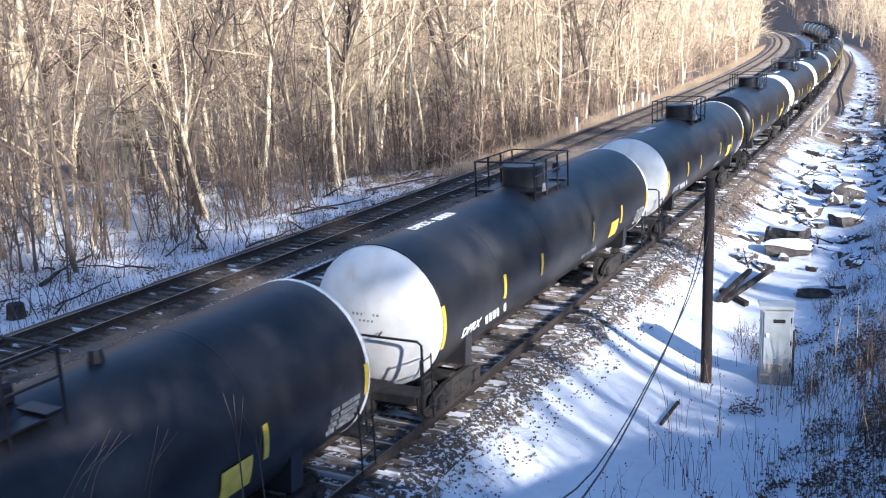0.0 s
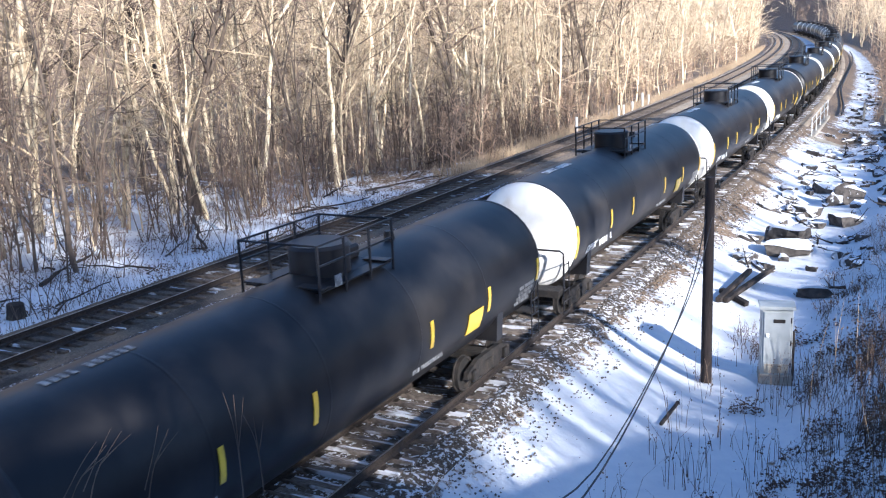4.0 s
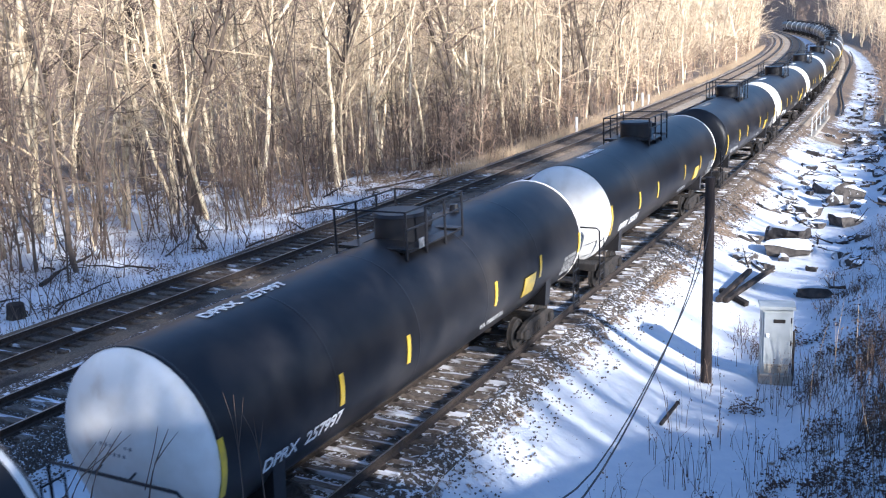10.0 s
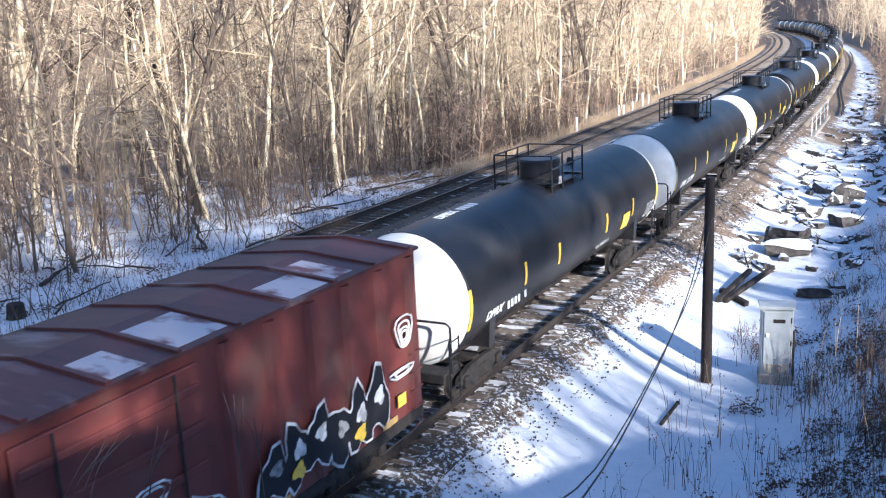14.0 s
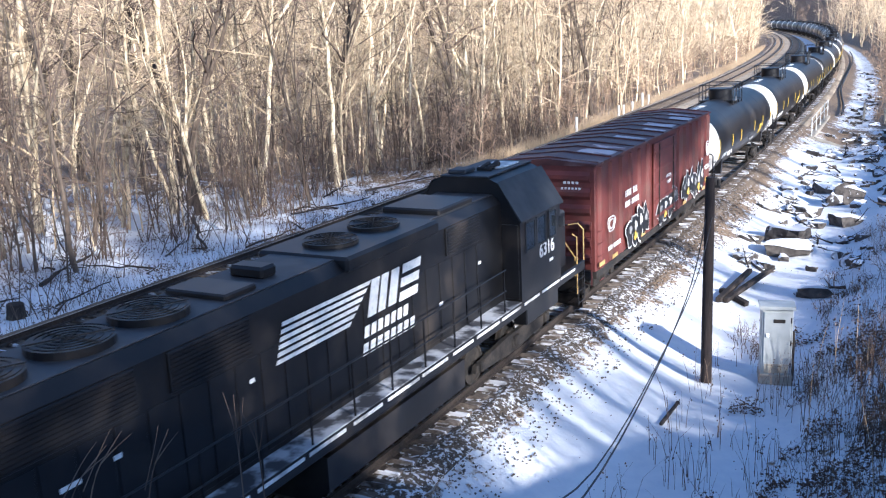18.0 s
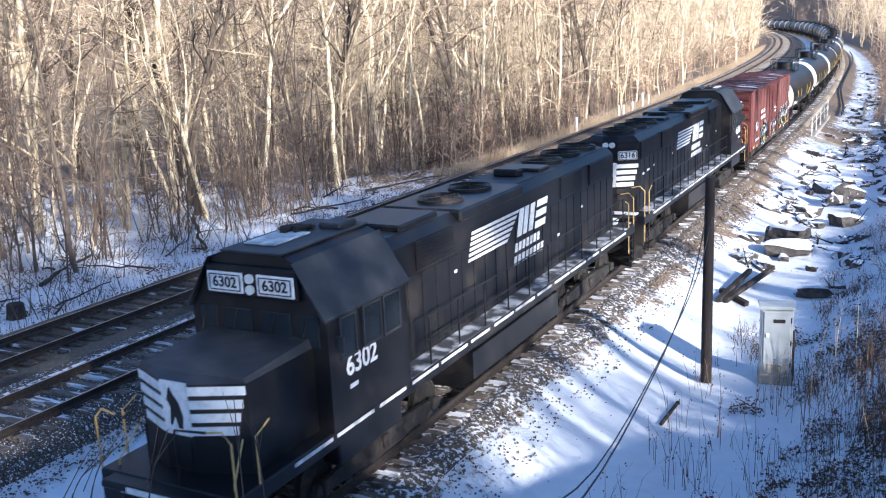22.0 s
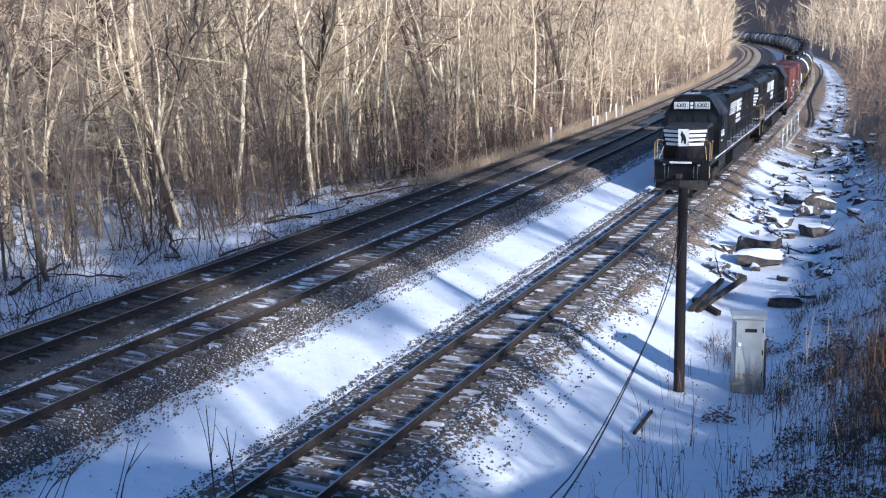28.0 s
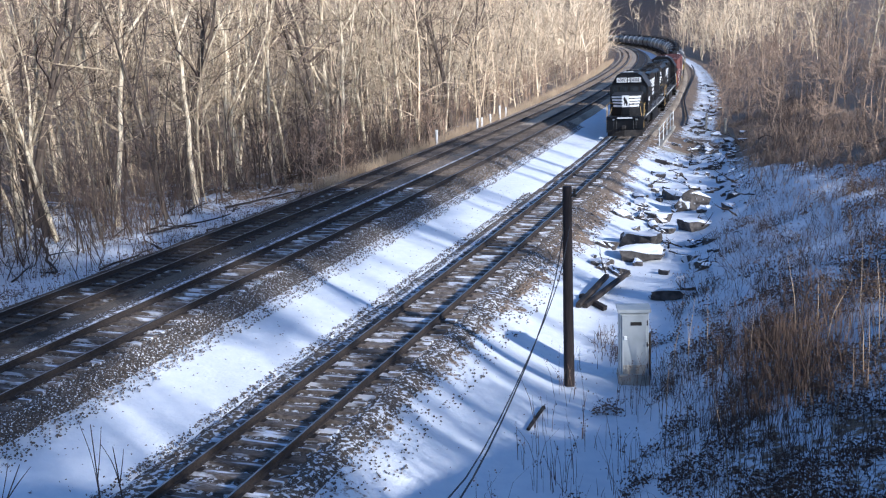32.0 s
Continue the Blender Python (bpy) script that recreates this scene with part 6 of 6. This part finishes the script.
def litter_place(rg):
    while True:
        s = 7 + 24 * rg.random() ** 1.2
        o = 6.2 + 10 * rg.random() - max(0, 15 - s) * 0.2
        if noise.noise(Vector((s * 0.5, o * 0.6, 11.0))) + 0.7 * noise.noise(Vector((s * 1.6, o * 1.6, 2.0))) + min(0.25, (o - 8.7) * 0.13) > rg.normal(0.14, 0.05):
            return s, o


def bank_litter(rg):
    while True:
        s = 26 + 30 * rg.random()
        o = 8.2 + 10 * rg.random()
        lean = max(-0.1, min(0.35, (o - 11.8 - max(0, s - 30) * 0.08) * 0.16))
        if noise.noise(Vector((s * 0.4, o * 0.6, 17.0))) + 0.6 * noise.noise(Vector((s * 1.2, o * 1.4, 6.0))) + lean > rg.normal(0.16, 0.05):
            return s, o


def verge_litter(rg):
    while True:
        s = 15 + 45 * rg.random()
        o = -14.2 - 10 * rg.random()
        if noise.noise(Vector((s * 0.5, o * 0.6, 23.0))) + 0.6 * noise.noise(Vector((s * 2.1, o * 2.1, 4.0))) > rg.normal(0.12, 0.1):
            return s, o


def strip_specks(rg):
    return 7 + 45 * rg.random() ** 1.3, -4.4 + 2.2 * rg.random()


def snow_specks(rg):
    return 14 + 24 * rg.random(), 2.6 + 5.0 * rg.random()


MAT_LEAF = material("dead_leaf", (0.075, 0.048, 0.036), (0.16, 0.10, 0.062), 3.0, 4, 0.35, 0.65, 0.85)
dead_leaves("dead_leaves", 44000, litter_place, 0.30, 0.042, MAT_LEAF, "dark curled dead leaves caught in brambles", 51)
dead_leaves("dead_leaves", 10500, bank_litter, 0.45, 0.055, MAT_LEAF, "dark curled dead leaves caught in weeds", 52)
dead_leaves("dead_leaves", 9000, verge_litter, 0.35, 0.05, MAT_LEAF, "brown dead leaves and bark bits on patchy snow", 53)
dead_leaves("dead_leaves", 420, strip_specks, 0.02, 0.03, MAT_LEAF, "scattered dead leaves and bits of bark on snow", 54)
dead_leaves("dead_leaves", 260, snow_specks, 0.02, 0.03, MAT_LEAF, "scattered dead leaves and bits of bark on snow", 55)


# ---- things on the snow ----
def utility_pole():
    x, y, z = ground_at(24.45, 5.27)
    root = tagged(new("utility_pole"), "short dark-brown wooden pole standing in snow", "pole")
    root.matrix_basis = pose(x, y, z)
    part("post", Mesh().tube([(0, 0, -0.4), (0.0, 0, 2.0), (0.02, 0, 5.62)], [0.155, 0.145, 0.125], 12), MAT_POLE, root, "", True)
    part("bracket", Mesh().box((0.1, 0.0, 5.38), (0.36, 0.07, 0.07), 0.01).tube([(0.22, 0, 5.38), (0.22, 0, 5.56)], 0.035, 8), MAT_UNDER, root, "dark iron bracket")
    # slack cables that hang from the pole to the bank
    knots = [Vector(p) for p in ((4.98, 24.6, 3.4), (5.19, 22.2, 2.16), (5.62, 17.7, 1.6), (6.46, 11.2, 2.15), (7.1, 6.4, 3.9), (7.5, 4.5, 4.6))]
    for dx, dz, r in ((0.0, 0.0, 0.016), (0.16, 0.45, 0.012)):
        pts = []
        for i in range(len(knots) - 1):
            p0, p1, p2, p3 = knots[max(i - 1, 0)], knots[i], knots[i + 1], knots[min(i + 2, len(knots) - 1)]
            for k in range(5):
                u = k / 5
                q = 0.5 * (2 * p1 + (p2 - p0) * u + (2 * p0 - 5 * p1 + 4 * p2 - p3) * u * u + (3 * p1 - p0 - 3 * p2 + p3) * u ** 3)
                pts.append(q - Vector((x, y, z)) + Vector((dx, 0, dz * math.sin(math.pi * (i + u) / 5))))
        part("cable", Mesh().tube(pts, r, 5), MAT_RUBBER, root, "slack black cable")


utility_pole()


def signal_cabinet():
    x, y, z = ground_at(25.4, 6.9)
    root = tagged(new("signal_cabinet"), "tall weathered grey metal trackside cabinet on concrete base", "cabinet")
    root.matrix_basis = pose(x, y, z, 0, 0, 14)
    part("base", Mesh().box((0, 0, 0.05), (0.86, 0.74, 0.42), 0.03), MAT_CONCRETE, root, "stained concrete plinth")
    part("body", Mesh().box((0, 0, 1.18), (0.80, 0.64, 1.90), 0.02), MAT_CABINET, root)
    roof = Mesh().prism([(-0.38, 2.10), (0.38, 2.10), (0.38, 2.15), (0.0, 2.22), (-0.38, 2.19)], -0.45, 0.45, 0)
    part("lid", roof, MAT_CABINET, root, "low pitched metal lid with a light dusting of snow")
    d = part("door", Mesh().box((0, -0.335, 1.17), (0.68, 0.03, 1.72), 0.01), MAT_CABINET, root)
    part("handle", Mesh().box((-0.24, -0.365, 1.38), (0.09, 0.03, 0.11), 0.01), MAT_MARK, d, "small pale latch")
    for z1 in (0.55, 1.17, 1.80):
        part("hinge", Mesh().tube([(0.355, -0.345, z1 - 0.07), (0.355, -0.345, z1 + 0.07)], 0.018, 6), MAT_UNDER, d)
    part("vent", Mesh().box((0.05, -0.356, 1.78), (0.3, 0.012, 0.10), 0.004), MAT_UNDER, d, "dark louvred vent")
    # tan panel added for the stain and sunlight low on the door
    part("stain_board", Mesh().box((0.0, -0.352, 0.45), (0.62, 0.012, 0.26), 0.004), MAT_CONCRETE, d, "tan panel for the stained, sunlit bottom of the door")
    part("conduit", Mesh().tube([(0.46, 0, 0), (0.46, 0, 1.4)], 0.035, 8), MAT_UNDER, root, "dark conduit pipe")


signal_cabinet()


def beam(name, a, b, w, h, mat, label, category, lift=(0.1, 0.1)):
    (x0, y0, z0), (x1, y1, z1) = ground_at(*a), ground_at(*b)
    p, q = Vector((x0, y0, z0 + lift[0])), Vector((x1, y1, z1 + lift[1]))
    ob = plain(name, Mesh().box((0, 0, 0), (w, h, (q - p).length), 0.02), mat)
    ob.matrix_basis = Matrix.Translation((p + q) / 2) @ (q - p).to_track_quat("Z", "Y").to_matrix().to_4x4()
    return tagged(ob, label, category)


beam("old_tie", (21.3, 4.87), (22.8, 4.93), 0.09, 0.08, MAT_TIMBER, "short dark timber lying on snow", "timber", (0.05, 0.05))
beam("old_tie", (31.6, 4.35), (36.2, 5.2), 0.19, 0.17, MAT_TIMBER, "dark discarded wooden tie lying on snow", "timber", (0.12, 0.35))
beam("old_tie", (31.4, 4.15), (35.4, 4.5), 0.19, 0.17, MAT_TIMBER, "dark discarded wooden tie lying on snow", "timber", (0.12, 0.3))
beam("old_tie", (32.0, 5.0), (32.6, 4.0), 0.22, 0.18, MAT_TIMBER, "short broken wooden tie lying on snow", "timber", (0.08, 0.08))


def rock_mesh(seed, sx, sy, sz, low=0.55, high=0.95):
    """A broken block: a lump cut by a few flat faces."""
    rg = random.Random(seed)
    bm = bmesh.new()
    bmesh.ops.create_cube(bm, size=2.0)
    bmesh.ops.subdivide_edges(bm, edges=bm.edges[:], cuts=2, use_grid_fill=True)
    cuts = [(Vector((rg.gauss(0, 1), rg.gauss(0, 1), rg.gauss(0, 0.8))).normalized(), rg.uniform(low, high)) for _ in range(9)]
    for v in bm.verts:
        for n, d in cuts:
            e = v.co.dot(n) - d
            if e > 0:
                v.co -= n * e
        v.co += Vector((rg.gauss(0, 0.05), rg.gauss(0, 0.05), rg.gauss(0, 0.05)))
        v.co = Vector((v.co.x * sx, v.co.y * sy, v.co.z * sz))
    me = bpy.data.meshes.new("rock")
    bm.to_mesh(me)
    bm.free()
    me.materials.append(MAT_STONE)
    return me


def rock(me, s, o, lift, rg):
    x, y, z = ground_at(s, o)
    ob = new("rock", me)
    ob.matrix_basis = pose(x, y, z + lift, rg.uniform(-14, 14), rg.uniform(-14, 14), rg.uniform(0, 360)) @ Matrix.Scale(rg.uniform(0.4, 1.0), 4)
    return tagged(ob, "broken grey rock half covered with snow", "rock", "rubble on the bank")


rng = random.Random(77)
rocks = [rock_mesh(k, 0.26 + 0.06 * k, 0.22 + 0.045 * k, 0.19 + 0.035 * k) for k in range(6)]
# two heavy blocks, one on the other, and loose slabs round them
for seed, s, o, up, size, turn in ((40, 39.5, 5.3, 0.24, (0.88, 0.55, 0.36), 6), (41, 41.3, 4.9, 0.42, (0.85, 0.75, 0.40), -8), (42, 33.9, 6.9, 0.10, (0.62, 0.40, 0.24), 20), (43, 46.2, 7.0, 0.15, (0.7, 0.5, 0.3), 40),
                                   (45, 48.2, 5.0, 0.12, (0.75, 0.5, 0.28), -25), (46, 54.5, 5.4, 0.12, (0.7, 0.55, 0.32), 15)):
    x, y, z = ground_at(s, o)
    ob = new("stone_slab", rock_mesh(seed, *size, 0.85, 1.15))
    ob.matrix_basis = pose(x, y, z + up, rng.uniform(-7, 7), rng.uniform(-7, 7), turn)
    tagged(ob, "large broken stone block capped with snow", "rock", "rubble on the bank")
x, y, z = ground_at(51.3, 6.4)
ob = new("boulder", rock_mesh(44, 0.85, 0.65, 0.75))
ob.matrix_basis = pose(x, y, z + 0.35, 0, 18, 30)
tagged(ob, "large dark angular boulder capped with snow", "rock", "rubble on the bank")
for k in range(150):
    s = 37 + 44 * rng.random()
    rock(rocks[rng.randrange(6)], s, 3.2 + 5.6 * rng.random(), 0.03, rng)
for k in range(64):
    s = 86 + 74 * rng.random() ** 1.3
    rock(rocks[rng.randrange(6)], s, 4.0 + 2.6 * rng.random(), 0.02, rng)


def broken_branch(s, o, rg):
    """A crooked dead branch with a few side twigs, lying among the rubble."""
    x, y, z = ground_at(s, o)
    a = rg.uniform(0, 6.28)
    m = Mesh()
    pts, ways, rads = limb(rg, m, Vector((0, 0, 0.04)), Vector((math.cos(a), math.sin(a), rg.uniform(0.02, 0.35))).normalized(), rg.uniform(0.9, 2.6), rg.uniform(0.03, 0.065), 6, 5, 0.16, -0.02)
    for _ in range(rg.randint(2, 5)):
        k = rg.randint(1, 5)
        limb(rg, m, pts[k], (ways[k] + Vector((rg.gauss(0, 0.6), rg.gauss(0, 0.6), rg.uniform(0.0, 0.6)))).normalized(), rg.uniform(0.3, 0.9), rads[k] * 0.5, 3, 4, 0.15, 0.0)
    ob = plain("broken_branch", m, MAT_TIMBER, at=pose(x, y, z))
    return tagged(ob, "crooked dark dead branch lying in snowy rubble", "branch", "dead branches among the rubble")


for k in range(46):
    broken_branch(35 + 42 * rng.random(), 3.4 + 6.5 * rng.random(), rng)
for k in range(26):
    broken_branch(18 + 40 * rng.random(), -15.0 - 8 * rng.random(), rng)


def marker_post(s, o, h, mat, label):
    x, y, z = ground_at(s, o)
    ob = plain("marker_post", Mesh().box((0, 0, h / 2 - 0.1), (0.18, 0.18, h + 0.2), 0.03), mat, at=pose(x, y, z, 0, 0, rng.uniform(0, 40)))
    return tagged(ob, label, "post", "trackside posts")


for s, o, h in ((70.3, -14.2, 1.2), (81.6, -14.0, 1.0), (84.0, -14.2, 0.9), (86.7, -14.1, 0.9), (90.1, -14.0, 1.4), (94.0, -14.3, 1.0)):
    marker_post(s, o, h, MAT_WHITE, "short weathered white trackside post")
for s, o, h in ((90.5, 5.5, 1.6), (88.0, 7.2, 1.3)):
    marker_post(s, o, h, MAT_CONCRETE, "weathered pale concrete post")


def culvert():
    """A concrete headwall with a pipe railing beside the track."""
    root = tagged(new("culvert_headwall"), "low weathered concrete culvert wall with pipe railing beside track", "culvert")
    x, y = on_line(80, 2.7)
    root.matrix_basis = pose(float(x), float(y), -0.9, 0, 0, heading(80))
    part("wall", Mesh().box((0.0, 0.0, -0.2), (0.4, 15.0, 1.2), 0.04), MAT_CONCRETE, root)
    part("wing_wall", Mesh().prism([(0.2, -0.9), (2.6, -0.9), (2.6, -0.45), (0.2, 0.35)], -7.4, -7.05, 1), MAT_CONCRETE, root, "weathered concrete wing wall")
    for k in range(5):
        part("rail_post", Mesh().box((0, -7.2 + 3.6 * k, 1.0), (0.08, 0.08, 1.5), 0.02), MAT_STRIPE, root, "white-painted railing post")
    for z in (1.1, 1.6):
        part("rail_bar", Mesh().box((-0.07, 0, z), (0.04, 14.6, 0.05), 0.01), MAT_STRIPE, root, "white-painted railing bar")


culvert()


def long_pipe():
    pts = []
    for k in range(26):
        s = 90 + 5.0 * k
        x, y, z = ground_at(s, 3.7 - 1.3 * float(smooth01(np.array((s - 90) / 28))) + 1.3 * float(smooth01(np.array((s - 125) / 90))))
        pts.append((x, y, max(z, -0.8) + 0.14 + 0.12 * float(smooth01(np.array((s - 92) / 20)))))
    tagged(plain("drain_pipe", Mesh().tube(pts, 0.10, 10), MAT_RUBBER, True), "long black plastic drain pipe lying along the track", "pipe")


long_pipe()


def fallen_log(a, b, r, seed, label, lift=0.08):
    """A fallen trunk with a few broken limbs, lying from one place on the ground to another."""
    rg = random.Random(seed)
    p, q = Vector(ground_at(*a)) + Vector((0, 0, lift)), Vector(ground_at(*b)) + Vector((0, 0, lift * 1.5))
    pts = [p.lerp(q, k / 6) + Vector((rg.gauss(0, 0.06), rg.gauss(0, 0.06), rg.uniform(0, 0.1))) for k in range(7)]
    root = tagged(new("fallen_log"), label, "log", "fallen wood at the verge")
    part("log", Mesh().tube(pts, [r * (1 - 0.08 * k) for k in range(7)], 7), MAT_TIMBER, root, "", True)
    for _ in range(3):
        k = rg.randint(2, 6)
        m = Mesh()
        limb(rg, m, pts[k], Vector((rg.gauss(0, 0.7), rg.gauss(0, 0.7), rg.uniform(0.2, 1))).normalized(), rg.uniform(0.7, 1.8), r * 0.35, 5, 4, 0.15, 0.02)
        part("broken_limb", m, MAT_TIMBER, root)


for k, (a, b, r) in enumerate((((31.4, -16.0), (34.2, -15.5), 0.09), ((36.0, -23.2), (30.0, -17.2), 0.15), ((38.0, -18.5), (43.0, -16.6), 0.10), ((24.0, -20.5), (28.5, -22.5), 0.16),
                               ((21.5, -16.6), (24.8, -17.4), 0.07), ((46.0, -19.0), (50.5, -16.2), 0.12), ((27.0, -17.3), (26.2, -20.5), 0.08))):
    fallen_log(a, b, r * 0.6, 300 + k, "dark fallen branch lying on patchy snow")


def stump():
    x, y, z = ground_at(20.4, -17.2)
    ob = plain("tree_stump", Mesh().tube([(0, 0, -0.2), (0, 0, 0.1), (0.02, 0, 0.5)], [0.42, 0.32, 0.28], 11), MAT_TIMBER, True, pose(x, y, z))
    tagged(ob, "dark broken tree stump at the snowy verge", "stump")


stump()


def sapling(name, pts, r, label, twigs=()):
    def bent(line):
        line = [Vector(p) for p in line]
        for _ in range(3):
            line = [line[0]] + [q for a, b in zip(line, line[1:]) for q in (a.lerp(b, 0.25), a.lerp(b, 0.75))] + [line[-1]]
        return line
    p = bent(pts)
    m = Mesh().tube(p, [r * (1 - 0.8 * k / (len(p) - 1)) for k in range(len(p))], 5)
    for t in twigs:
        q = bent(t)
        m.tube(q, [r * 0.45 * (1 - 0.7 * k / (len(q) - 1)) for k in range(len(q))], 4)
    return tagged(plain(name, m, MAT_BRUSH), label, "sapling", "bare stems on the near bank")


for base, line in (((4.75, 6.30), ((4.62, 6.52, 2.6), (4.50, 6.66, 4.0), (4.32, 6.86, 4.95))), ((3.9, 5.7), ((3.8, 5.85, 2.4), (3.84, 6.0, 4.2), (3.90, 6.34, 4.72))),
                   ((3.5, 5.3), ((3.42, 5.42, 2.2), (3.45, 5.6, 4.3), (3.60, 6.02, 4.78))), ((3.2, 5.2), ((3.15, 5.3, 2.4), (3.25, 5.5, 4.2), (3.5, 5.9, 4.66))),
                   ((4.95, 6.5), ((4.85, 6.6, 2.5), (4.7, 6.75, 4.1), (4.52, 6.9, 4.72)))):
    z = ground_at(base[1], base[0])[2]
    tip = Vector(line[-1])
    sapling("sapling", [(*base, z - 0.1), *line], 0.017, "thin bare dark sapling stem on the near bank",
            [(line[1], tuple(Vector(line[1]).lerp(tip, 0.5) + Vector((-0.06, 0.05, 0.1))), tuple(tip + Vector((-0.16, 0.02, 0.0)))),
             (tuple(Vector(line[1]).lerp(tip, 0.45)), tuple(Vector(line[1]).lerp(tip, 0.7) + Vector((0.07, 0, 0.02))), tuple(tip + Vector((0.11, 0.02, -0.02))))])


# ---- what moves ----
EASE_T = [0, 5.5, 10.5, 13.5, 18.5, 20, 21.5, 23, 24.5, 25.5, 27.5, 28.5, 29.5, 31, 32]
EASE_S = [0.40, 0.22, 0.05, -0.02, -0.15, -0.16, -0.14, 0.0, 0.13, 0.12, -0.30, -0.72, -1.22, -2.15, -2.70]   # metres ahead of an even pace


def motions():
    times = [t * 0.5 for t in range(65)]
    for thing, s0, turned in CARS:
        rows = []
        for t in times:
            s = s0 + SPEED * t + float(np.interp(t, EASE_T, EASE_S))
            x, y = on_line(s)
            rows.append((t, pose(float(x), float(y), 0.0, 0, 0, heading(s) + (180 if turned else 0))))
        walk(thing, rows)


motions()
